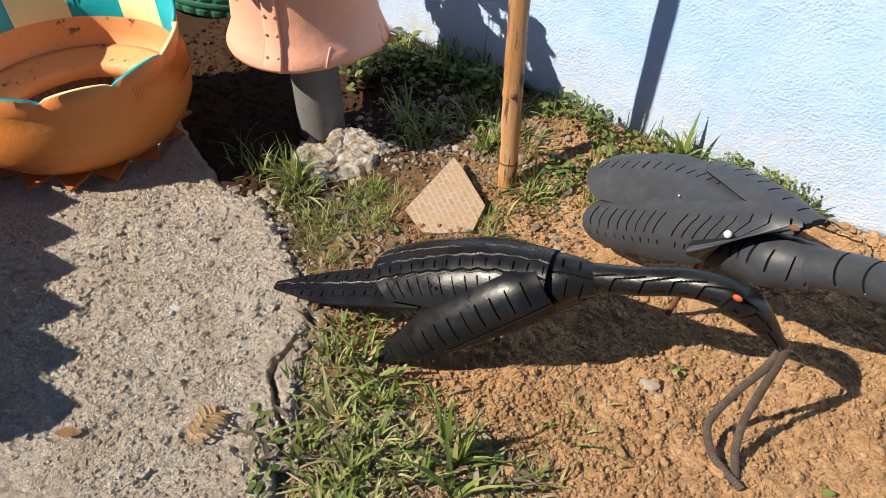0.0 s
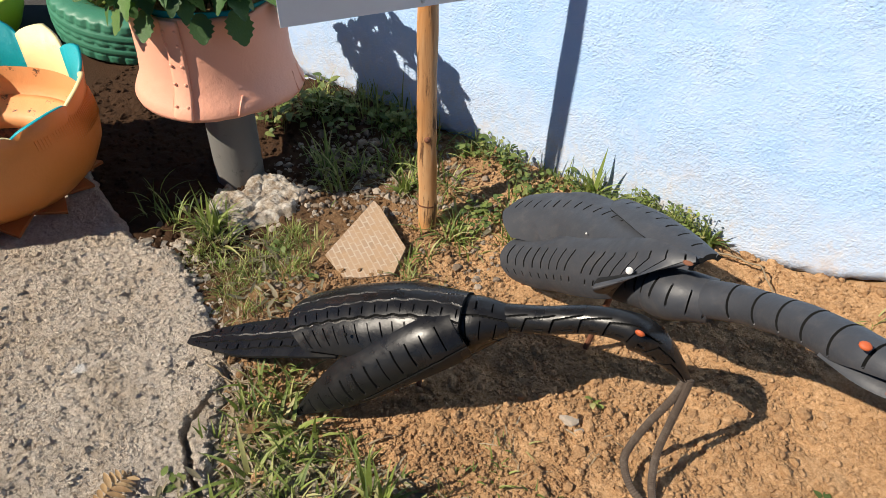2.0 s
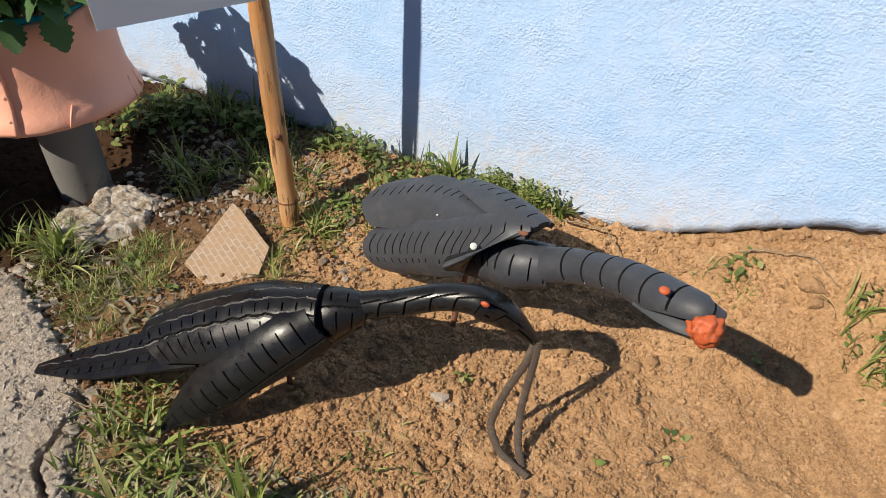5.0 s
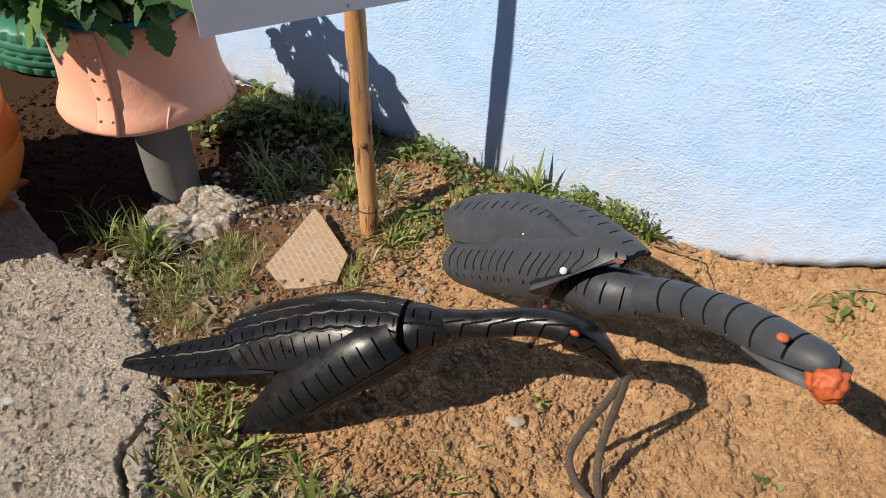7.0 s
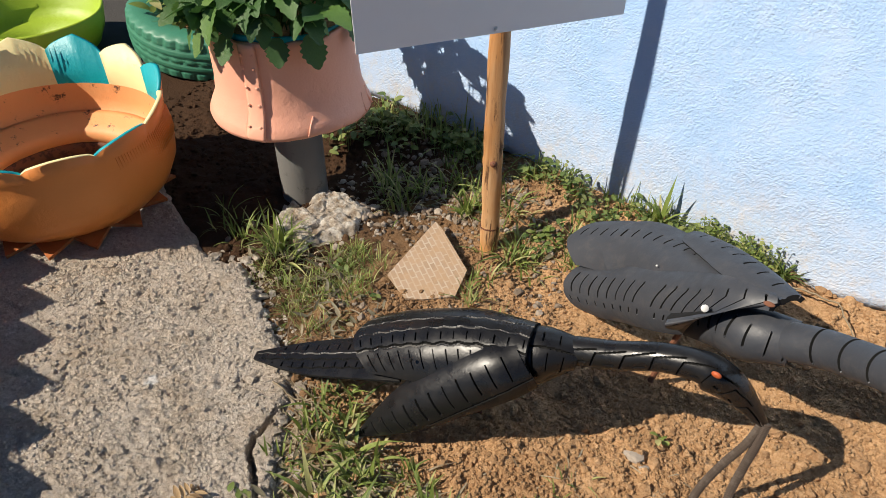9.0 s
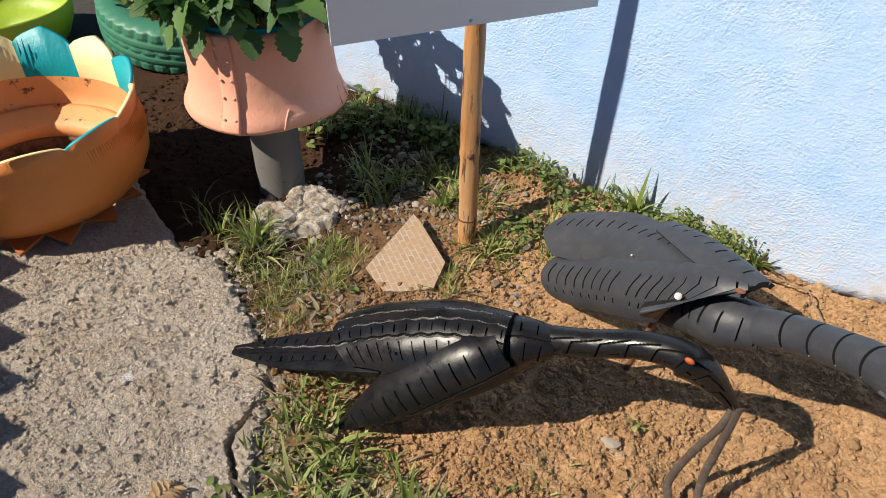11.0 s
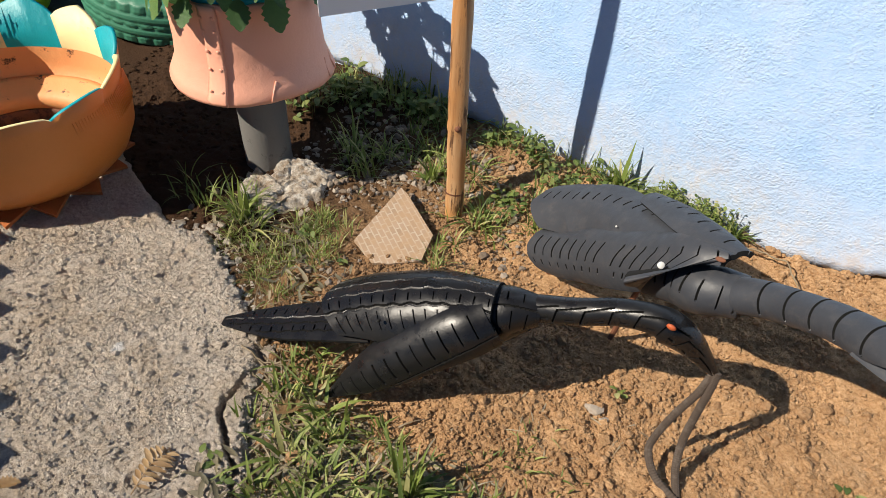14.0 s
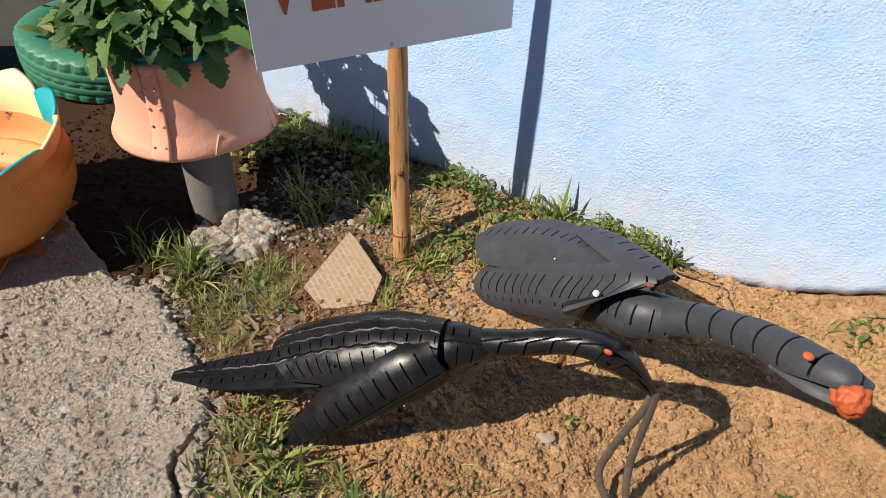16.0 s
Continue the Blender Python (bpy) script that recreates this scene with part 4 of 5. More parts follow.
def build_grey_bird():
    b = Shell()
    b.strip([(-0.610, 1.290, 0.185), (-0.50, 1.272, 0.250), (-0.39, 1.245, 0.315), (-0.27, 1.180, 0.380), (-0.159, 1.098, 0.445), (-0.072, 1.040, 0.482)], [0.072, 0.088, 0.090, 0.078, 0.054, 0.022], [34, 42, 46, 50, 52, 46], (0.14, -0.46, 0.88), 0.011,
            slits(0.034, ((-0.040, -0.014),), width=0.0026, depth=0.007), 300, 90, ends=(0.050, 0.0))
    b.strip([(-0.560, 1.205, 0.112), (-0.45, 1.168, 0.180), (-0.349, 1.126, 0.258), (-0.208, 1.050, 0.374), (-0.128, 1.022, 0.442), (-0.066, 1.030, 0.480)], [0.076, 0.086, 0.088, 0.078, 0.056, 0.018], [66, 64, 60, 54, 52, 40], (0.28, -0.70, 0.64), 0.012,
            slits(0.037, ((-0.036, 0.018), (0.030, 0.044)), width=0.0028, depth=0.008), 340, 100, ends=(0.040, 0.0), cut=0.20)
    b.strip([(-0.300, 1.272, 0.385), (-0.215, 1.205, 0.430), (-0.145, 1.142, 0.462), (-0.052, 1.070, 0.488)], [0.044, 0.060, 0.060, 0.026], [40, 46, 50, 44], (0.1, 0.0, 1), 0.011,
            slits(0.042, ((-0.012, 0.016),), width=0.0028, depth=0.007), 180, 60, ends=(0.02, 0.0))
    # breast and collar
    b.strip([(-0.235, 1.115, 0.352), (-0.150, 1.080, 0.404), (-0.085, 1.045, 0.430), (-0.022, 1.048, 0.438)], [0.112, 0.126, 0.118, 0.100], [115, 125, 130, 130], (0.0, -0.25, 1), 0.010,
            slits(0.030, ((0.020, 0.070),), wave=0.0), 130, 80)
    b.strip([(-0.044, 1.045, 0.436), (0.037, 1.012, 0.489), (0.110, 0.956, 0.548), (0.166, 0.900, 0.590), (0.208, 0.861, 0.612), (0.245, 0.842, 0.618), (0.278, 0.848, 0.604)],
            [0.080, 0.072, 0.068, 0.064, 0.047, 0.032, 0.008], [125, 122, 118, 105, 85, 70, 50], (0.05, -0.3, 1), 0.008,
            slits(0.060, ((-0.090, 0.060),), width=0.0034, depth=0.0075), 360, 80)
    b.strip([(0.160, 0.893, 0.556), (0.21, 0.856, 0.566), (0.252, 0.834, 0.572)], [0.028, 0.024, 0.014], [40, 40, 30], (0.1, -0.5, 0.85), 0.006, None, 60, 20)
    b.lump((0.187, 0.838, 0.618), (0.0085, 0.007, 0.004), 3, (25, 0, 0))
    b.lump((-0.172, 1.010, 0.420), (0.0074, 0.0074, 0.0018), 4, (50, 0, 25))
    b.lump((-0.079, 1.018, 0.487), (0.010, 0.005, 0.002), 5, (35, 0, 10))
    b.lump((-0.325, 1.165, 0.335), (0.0025, 0.0025, 0.0025), 4)
    stays(b, [((-0.530, 1.268, -0.04), (-0.30, 1.18, 0.33), 0.0065), ((-0.26, 1.16, -0.04), (-0.20, 1.10, 0.385), 0.007)], 5)
    ob = b.build("bird_sculpture", [GREY, GROOVE_SHADE, RIB_GLINT, EYE_ORANGE, ZINC, RUST])
    return tagged(ob, "dusty grey bird cut from tyres, orange eye and ball", "sculpture", "tyre birds")


build_black_bird()
build_grey_bird()


def build_ball():
    bm = bmesh.new()
    bmesh.ops.create_icosphere(bm, subdivisions=4, radius=0.0255)
    for v in bm.verts:
        n = v.co.normalized()
        v.co += n * (0.005 * noise.noise(v.co * 60) + 0.004 * noise.noise(v.co * 130) - 0.009 * abs(noise.noise(v.co * 75 + Vector((1, 2, 3)))) + 0.002)
    ob = mesh_object("ball", bm, EYE_ORANGE)
    ob.location = (0.258, 0.830, 0.583)
    return tagged(ob, "crumpled orange painted ball held in a rubber beak", "ball")


build_ball()


def build_strap(line, label):
    bm = bmesh.new()
    path = spline(line, 130)
    rings = []
    for i, p in enumerate(path):
        d = Vector(path[min(i + 1, 129)] - path[max(i - 1, 0)]).normalized()
        u = d.cross(Vector((0.3, -0.8, 0.5))).normalized()
        v = u.cross(d)
        k = 1 + 0.16 * (i % 2)
        rings.append([Vector(p) + k * (0.0078 * math.cos(a) * u + 0.0044 * math.sin(a) * v) for a in (2 * math.pi * j / 10 for j in range(10))])
    loft(bm, rings)
    return tagged(mesh_object("rubber_strap", bm, STRAP, smooth=False), label, "strap", "straps in the beak")


build_strap([(0.002, 0.957, 0.285), (-0.005, 0.940, 0.23), (-0.025, 0.915, 0.16), (-0.038, 0.893, 0.09), (-0.034, 0.877, 0.055), (0.002, 0.855, 0.022), (0.071, 0.837, 0.008)], "ribbed dusty brown-black rubber strap hanging from the black beak")
build_strap([(0.008, 0.957, 0.285), (0.010, 0.946, 0.235), (0.010, 0.935, 0.17), (0.012, 0.916, 0.1), (0.026, 0.886, 0.045), (0.054, 0.851, 0.006)], "ribbed dusty brown-black rubber strap hanging from the black beak")

# ---- small things on the bed ----


def build_fibre_piece():
    bm = bmesh.new()
    out = [(-1.045, 1.245), (-1.01, 1.235), (-0.838, 1.150), (-0.80, 1.05), (-0.86, 0.985), (-0.90, 0.955), (-1.0, 0.985)]
    f = bm.faces.new([bm.verts.new((x, y, 0)) for x, y in out])
    g = bmesh.ops.extrude_face_region(bm, geom=[f])
    bmesh.ops.translate(bm, verts=[v for v in g["geom"] if isinstance(v, bmesh.types.BMVert)], vec=(0, 0, 0.008))
    bmesh.ops.bevel(bm, geom=bm.edges, offset=0.0015, segments=1)
    ob = mesh_object("board_scrap", bm, FIBRE, smooth=False)
    ob.matrix_world = Matrix.Translation((-0.93, 1.1, 0.018)) @ pose(0, 0, 0, 5, 3, 0) @ Matrix.Translation((0.93, -1.1, 0.0))
    return tagged(ob, "broken piece of brown board with a woven print", "board scrap")


build_fibre_piece()


def build_mortar():
    """A lumpy, broken pad of mortar round the pipe's foot."""
    bm = bmesh.new()
    n, m = 46, 46
    grid = {}
    for i in range(n + 1):
        for j in range(m + 1):
            u, v = 2 * i / n - 1, 2 * j / m - 1
            x, y = -1.345 + 0.15 * u, 1.045 + 0.16 * v
            p = Vector((x, y, 0))
            r = math.hypot(u, v) + 0.55 * noise.noise(p * 11) + 0.2 * noise.noise(p * 34)
            if r < 1.0:
                z = -0.008 + 0.034 * smooth(0.98, 0.70, r) + 0.011 * plates(p, 12) + 0.0035 * plates(p, 34) + 0.003 * noise.noise(p * 90)
                z -= 0.020 * smooth(0.30, 0.55, noise.noise(p * 14 + Vector((4, 1, 0))))
                grid[i, j] = bm.verts.new((x, y, ground_height(x, y) + z))
    for (i, j) in list(grid):
        q = [(i, j), (i + 1, j), (i + 1, j + 1), (i, j + 1)]
        if all(k in grid for k in q):
            bm.faces.new([grid[k] for k in q])
    rim = [e for e in bm.edges if e.is_boundary]
    low = bmesh.ops.extrude_edge_only(bm, edges=rim)["geom"]
    bmesh.ops.translate(bm, verts=[v for v in low if isinstance(v, bmesh.types.BMVert)], vec=(0, 0, -0.05))
    ob = mesh_object("mortar_lump", bm, RUBBLE, smooth=False)
    return tagged(ob, "whitish broken mortar pad at the grey pipe's foot", "rubble")


build_mortar()


def on_slab(x, y):
    return slab_inside(x, y) > 0.0


def build_clods():
    rng = np.random.default_rng(4)
    big, small = [], []
    while len(big) < 5200:
        x, y = rng.uniform(-0.95, 1.25), rng.uniform(0.05, 1.6)
        k = noise.noise(Vector((x * 3.2, y * 3.2, 4.0)))
        if rng.random() > 0.50 + 1.1 * k + 0.35 * smooth(0.25, -0.2, x) or on_slab(x, y):
            continue
        s = 0.0042 + 0.0075 * rng.random() ** 2.6 + (0.010 * rng.random() if rng.random() < 0.035 else 0)
        big.append((x, y, ground_height(x, y) + 0.42 * s, s))
    while len(big) < 8200:
        x, y = rng.uniform(-2.5, -0.8), rng.uniform(0.35, 1.62)
        if on_slab(x, y):
            continue
        s = 0.003 + 0.0085 * rng.random() ** 2.6
        big.append((x, y, ground_height(x, y) + 0.2 * s, s))
    while len(small) < 62000:
        x, y = rng.uniform(-1.0, 1.25), rng.uniform(0.05, 1.62)
        k = noise.noise(Vector((x * 5.0, y * 5.0, 11.0)))
        if rng.random() > 0.55 + 0.9 * k or on_slab(x, y):
            continue
        s = 0.0015 + 0.0042 * rng.random() ** 1.8
        small.append((x, y, ground_height(x, y) + 0.4 * s, s))
    # crumbled mortar under the plaster
    while len(big) < 8600:
        x = rng.uniform(-0.15, 1.5)
        y = WALL_Y - 0.004 - 0.03 * rng.random() ** 2
        s = 0.006 + 0.012 * rng.random() ** 2
        big.append((x, y, ground_height(x, y) + 0.6 * s * rng.random(), s))
    tagged(scatter_rocks("soil_clods", big, CLOD, rng, 0.85), "tan clods of dug soil", "soil", kind="stuff")
    tagged(scatter_rocks("soil_crumbs", small, CLOD, rng, 0.85, 0), "fine tan crumbs of dug soil", "soil", kind="stuff")
    spots = []
    while len(spots) < 1500:
        x, y = rng.uniform(-1.5, -0.55), rng.uniform(0.75, 1.62)
        k = noise.noise(Vector((x * 2.6, y * 2.6, 9.0)))
        core = math.exp(-((x + 1.16) / 0.22) ** 2 - ((y - 1.36) / 0.17) ** 2)
        if rng.random() > 0.04 + 0.3 * k + 0.9 * core or on_slab(x, y):
            continue
        s = 0.003 + 0.010 * rng.random() ** 2.5
        spots.append((x, y, ground_height(x, y) + 0.3 * s, s))
    tagged(scatter_rocks("gravel", spots, GRAVEL, rng, 0.8), "loose brown-grey gravel among the weeds", "gravel", kind="stuff")


build_clods()


def build_crumbs():
    """Broken bits of concrete along the slab's edge and on its face."""
    rng = np.random.default_rng(8)
    spots = []
    edge = spline([p + (0.0,) for p in SLAB[1:18]], 400)
    while len(spots) < 500:
        p = edge[rng.integers(0, 399)]
        x, y = p[0] + rng.normal(0, 0.02), p[1] + rng.normal(0, 0.02)
        s = 0.003 + 0.010 * rng.random() ** 2.5
        d = slab_inside(x, y)
        z = slab_height(x, y, d) if d > 0.01 else ground_height(x, y)
        spots.append((x, y, z + 0.2 * s, s))
    while len(spots) < 4200:
        x, y = rng.uniform(-1.9, -0.55), rng.uniform(-0.1, 0.72)
        d = slab_inside(x, y)
        if d < 0.02:
            continue
        s = 0.002 + 0.0075 * rng.random() ** 3.0
        spots.append((x, y, slab_height(x, y, d) + 0.05 * s, s))
    while len(spots) < 17000:
        x, y = rng.uniform(-1.9, -0.50), rng.uniform(-0.1, 0.74)
        d = slab_inside(x, y)
        if d < 0.01 or rng.random() > 0.5 + 1.1 * noise.noise(Vector((x * 9, y * 9, 2.0))):
            continue
        s = 0.0012 + 0.0034 * rng.random() ** 2.2
        spots.append((x, y, slab_height(x, y, d) + 0.1 * s, s))
    ob = scatter_rocks("concrete_crumbs", spots, CONCRETE, rng, 0.55, 0, (0.5, 1.7))
    tagged(ob, "loose crumbs and bared stones of the concrete", "gravel", kind="stuff")


build_crumbs()


def build_stone(x, y, s, turn, mat, seed, label):
    bm = bmesh.new()
    bmesh.ops.create_icosphere(bm, subdivisions=2, radius=1)
    off = Vector((seed * 3.1, seed * 1.7, 0))
    for v in bm.verts:
        v.co *= 1 + 0.45 * noise.noise(v.co * 1.3 + off) + 0.30 * noise.noise(v.co * 3.3 + off)
        v.co = Vector((v.co.x * s[0], v.co.y * s[1], v.co.z * s[2]))
    ob = mesh_object("stone", bm, mat, smooth=False)
    z = max(ground_height(x, y), slab_height(x, y, slab_inside(x, y)) if on_slab(x, y) else -1)
    ob.matrix_world = pose(x, y, z + 0.35 * s[2], 0, 0, turn)
    return tagged(ob, label, "stone", "loose stones")


for i, (x, y, sx, sy, sz, turn) in enumerate([(-0.835, 0.475, 0.017, 0.012, 0.012, 20), (-1.455, 0.705, 0.022, 0.017, 0.015, 60), (-1.36, 0.755, 0.018, 0.014, 0.012, 10), (0.205, 1.24, 0.022, 0.017, 0.015, 40), (0.11, 1.20, 0.018, 0.014, 0.012, 70),
                                              (0.03, 1.20, 0.020, 0.013, 0.012, 10), (-0.02, 1.26, 0.016, 0.014, 0.012, 80), (0.24, 1.27, 0.018, 0.013, 0.014, 33), (-0.18, 0.93, 0.022, 0.014, 0.007, 15), (-1.22, 0.98, 0.014, 0.011, 0.010, 0),
                                              (-0.15, 0.92, 0.013, 0.009, 0.006, 50), (0.52, 1.50, 0.035, 0.022, 0.016, 12), (-1.28, 1.20, 0.020, 0.016, 0.012, 44), (-1.10, 1.32, 0.017, 0.012, 0.011, 5)]):
    build_stone(x, y, (sx, sy, sz), turn, GRAVEL if i in (8, 10) else CLOD if i in (3, 4, 5, 6, 7) else GRAVEL if i in (9, 12, 13) else RUBBLE if i < 3 else CLOD, i + 1, "small rough stone lying on the bed")


# ---- grass and weeds ----


def blade(verts, faces, x, y, z, a, length, width, lean, rng):
    i0 = len(verts)
    d = Vector((math.cos(a), math.sin(a), 0))
    side = Vector((-math.sin(a), math.cos(a), 0))
    n = 5
    twist = rng.uniform(-0.5, 0.5)
    for i in range(n + 1):
        f = i / n
        c = Vector((x, y, z - 0.006)) + d * (length * lean * f ** 1.6) + Vector((0, 0, length * (f * (1.15 - 0.55 * lean) - 0.42 * lean * f * f * f)))
        w = width * (1 - f ** 2.2) * (0.7 + 0.3 * math.sin(math.pi * f)) + 0.0002
        sd = side + Vector((0, 0, twist * f))
        verts.extend((tuple(c + sd * w), tuple(c + Vector((0, 0, -0.25 * w))), tuple(c - sd * w)))
    for i in range(n):
        a0 = i0 + 3 * i
        faces.append((a0, a0 + 1, a0 + 4, a0 + 3))
        faces.append((a0 + 1, a0 + 2, a0 + 5, a0 + 4))


def ground_or_slab(x, y):
    s = slab_inside(x, y)
    return slab_height(x, y, s) if s > 0.02 else ground_height(x, y)


def grass_patch(name, tufts, mat, label, seed, kind="stuff"):
    """tufts: x, y, spread, blades, length, width."""
    rng = random.Random(seed)
    verts, faces = [], []
    for x, y, spread_, n, length, width in tufts:
        for k in range(n):
            a = rng.uniform(0, 2 * math.pi)
            r = spread_ * rng.random() ** 0.7
            px, py = x + r * math.cos(a), y + r * math.sin(a)
            blade(verts, faces, px, py, ground_or_slab(px, py), a + rng.uniform(-0.9, 0.9), length * rng.uniform(0.45, 1.15), width * rng.uniform(0.6, 1.2), rng.uniform(0.15, 1.0), rng)
    ob = raw_object(name, verts, faces, mat, True)
    return tagged(ob, label, "grass", kind=kind)


def region_tufts(rng, n, x0, x1, y0, y1, spread_, blades, length, width, test=None):
    out = []
    while len(out) < n:
        x, y = rng.uniform(x0, x1), rng.uniform(y0, y1)
        if test and not test(x, y):
            continue
        out.append((x, y, spread_ * rng.uniform(0.6, 1.3), int(blades * rng.uniform(0.6, 1.4)), length * rng.uniform(0.7, 1.2), width))
    return out


def along(points, n, jitter, rng, spread_, blades, length, width):
    """Tufts strung along a line on the plan."""
    path = spline(points, n)
    return [(p[0] + rng.uniform(-jitter, jitter), p[1] + rng.uniform(-jitter, jitter), spread_ * rng.uniform(0.6, 1.3), int(blades * rng.uniform(0.6, 1.4)), length * rng.uniform(0.7, 1.2), width) for p in path]


rng = random.Random(11)
# bright tufts in front of the black bird
grass_patch("grass", along([(-0.78, 0.60), (-0.70, 0.53), (-0.62, 0.49), (-0.52, 0.42), (-0.42, 0.36)], 36, 0.06, rng, 0.025, 8, 0.085, 0.0042)
            + along([(-0.60, 0.42), (-0.50, 0.34), (-0.42, 0.28), (-0.36, 0.22)], 26, 0.06, rng, 0.03, 8, 0.10, 0.0042)
            + along([(-0.72, 0.40), (-0.62, 0.32), (-0.52, 0.22), (-0.44, 0.14)], 20, 0.05, rng, 0.03, 7, 0.075, 0.0034)
            + along([(-0.62, 0.36), (-0.50, 0.25), (-0.40, 0.22)], 9, 0.05, rng, 0.02, 7, 0.15, 0.0062)
            + along([(-0.56, 0.54), (-0.44, 0.52), (-0.34, 0.55), (-0.22, 0.60)], 30, 0.06, rng, 0.022, 7, 0.06, 0.003)
            + along([(-0.42, 0.50), (-0.37, 0.50), (-0.34, 0.46)], 5, 0.02, rng, 0.012, 8, 0.17, 0.0075)
            + along([(-0.66, 0.55), (-0.58, 0.50)], 5, 0.03, rng, 0.015, 7, 0.12, 0.0060)
            + along([(-0.30, 0.66), (-0.24, 0.70)], 4, 0.03, rng, 0.015, 5, 0.06, 0.0030), GRASS, "fresh green grass tufts by the black bird", 21)
# between paving and board
grass_patch("grass", along([(-1.60, 0.82), (-1.47, 0.80), (-1.38, 0.84), (-1.30, 0.80)], 14, 0.05, rng, 0.03, 8, 0.12, 0.0026)
            + along([(-1.26, 0.78), (-1.18, 0.80), (-1.10, 0.78), (-1.02, 0.72)], 34, 0.07, rng, 0.03, 18, 0.06, 0.0014)
            + along([(-1.20, 0.98), (-1.10, 0.95), (-1.06, 0.86)], 22, 0.06, rng, 0.03, 18, 0.065, 0.0014)
            + along([(-1.36, 0.86), (-1.30, 0.88)], 6, 0.04, rng, 0.03, 10, 0.14, 0.003), GRASS, "thin green grass between paving and bed", 22)
# tufts round the post and along the wall
grass_patch("grass", along([(-0.80, 1.22), (-0.74, 1.30), (-0.66, 1.36), (-0.62, 1.46)], 18, 0.06, rng, 0.03, 10, 0.10, 0.0034)
            + along([(-1.30, 1.30), (-1.15, 1.36), (-1.02, 1.42), (-0.90, 1.48)], 34, 0.10, rng, 0.03, 9, 0.15, 0.0034)
            + along([(-1.62, 1.50), (-1.45, 1.54), (-1.25, 1.56), (-1.05, 1.57)], 26, 0.05, rng, 0.035, 11, 0.15, 0.0034)
            + along([(-0.82, 1.14), (-0.78, 1.06), (-0.70, 1.10)], 6, 0.03, rng, 0.02, 8, 0.07, 0.0026)
            + along([(-0.92, 1.57), (-0.70, 1.585), (-0.50, 1.59), (-0.30, 1.59)], 30, 0.03, rng, 0.025, 9, 0.09, 0.0028), GRASS, "long green grass by the post and wall", 23)
grass_patch("grass", along([(0.30, 1.50), (0.42, 1.46)], 5, 0.04, rng, 0.03, 9, 0.05, 0.0018) + along([(0.62, 1.42), (0.72, 1.40)], 7, 0.05, rng, 0.03, 10, 0.10, 0.0040)
            + along([(-0.26, 0.80), (-0.20, 0.76), (-0.12, 0.74)], 7, 0.04, rng, 0.02, 5, 0.05, 0.0022) + along([(0.10, 0.80), (0.22, 0.78), (0.20, 0.70)], 4, 0.04, rng, 0.01, 3, 0.05, 0.0045), GRASS, "sparse grass sprouting from the dug soil", 24)
# dry straw lying in the grass
dry = along([(-0.80, 0.48), (-0.66, 0.40), (-0.52, 0.32), (-0.42, 0.24)], 90, 0.08, rng, 0.035, 13, 0.075, 0.0026)
dry += along([(-0.68, 0.50), (-0.55, 0.46), (-0.42, 0.48), (-0.26, 0.56)], 80, 0.07, rng, 0.03, 11, 0.060, 0.0034)
dry += along([(-0.30, 0.72), (-0.10, 0.86), (0.05, 0.92)], 16, 0.09, rng, 0.04, 3, 0.05, 0.0018)
dry += along([(-1.45, 0.86), (-1.2, 0.88), (-1.05, 0.80), (-0.95, 0.70)], 34, 0.09, rng, 0.04, 8, 0.065, 0.0016)
dry += along([(-1.3, 1.35), (-1.0, 1.45), (-0.7, 1.42)], 16, 0.10, rng, 0.05, 5, 0.08, 0.0018)


def build_straw(tufts):
    rng_ = random.Random(31)
    verts, faces = [], []
    for x, y, spread_, n, length, width in tufts:
        for k in range(n):
            px, py = x + rng_.gauss(0, spread_), y + rng_.gauss(0, spread_)
            if slab_inside(px, py) > 0.015:
                continue
            blade(verts, faces, px, py, ground_or_slab(px, py) + 0.004, rng_.uniform(0, 6.28), length * rng_.uniform(0.4, 1.2), width * rng_.uniform(0.5, 1.2), rng_.uniform(1.15, 1.5), rng_)
    return tagged(raw_object("straw", verts, faces, STRAW, True), "dry grey-brown straw and dead blades", "straw", kind="stuff")


build_straw(dry)


def build_withered(spots, seed):
    """Withered grey-olive leaves lying flat in the trodden grass."""
    r = random.Random(seed)
    verts, faces = [], []
    for x, y, spread_, n in spots:
        for k in range(n):
            px, py = x + r.gauss(0, spread_), y + r.gauss(0, spread_)
            b = r.uniform(0, 6.283)
            d = Vector((math.cos(b), math.sin(b), r.uniform(-0.15, 0.35))).normalized()
            side = d.cross(Vector((r.uniform(-0.6, 0.6), r.uniform(-0.6, 0.6), 1))).normalized()
            size = r.uniform(0.018, 0.048)
            leaf_blade(verts, faces, Vector((px, py, ground_or_slab(px, py) + r.uniform(0.002, 0.016))), d, side, side.cross(d), size, size * r.uniform(0.09, 0.18), 0.3, 0, r.uniform(-0.3, 0.5))
    return tagged(raw_object("withered_leaves", verts, faces, WITHERED, True), "withered grey-olive leaves in the trodden grass", "dead leaves", kind="stuff")


build_withered([(p[0], p[1], 0.045, 16) for p in spline([(-0.70, 0.44), (-0.60, 0.38), (-0.50, 0.40), (-0.42, 0.46), (-0.30, 0.55)], 26)]
               + [(p[0], p[1], 0.025, 4) for p in spline([(-0.74, 0.30), (-0.66, 0.25), (-0.56, 0.28)], 10)]
               + [(p[0], p[1], 0.06, 9) for p in spline([(-1.40, 0.86), (-1.22, 0.84), (-1.05, 0.84), (-0.95, 0.74)], 16)]
               + [(p[0], p[1], 0.07, 8) for p in spline([(-1.30, 1.40), (-1.05, 1.46), (-0.75, 1.45)], 14)], 77)


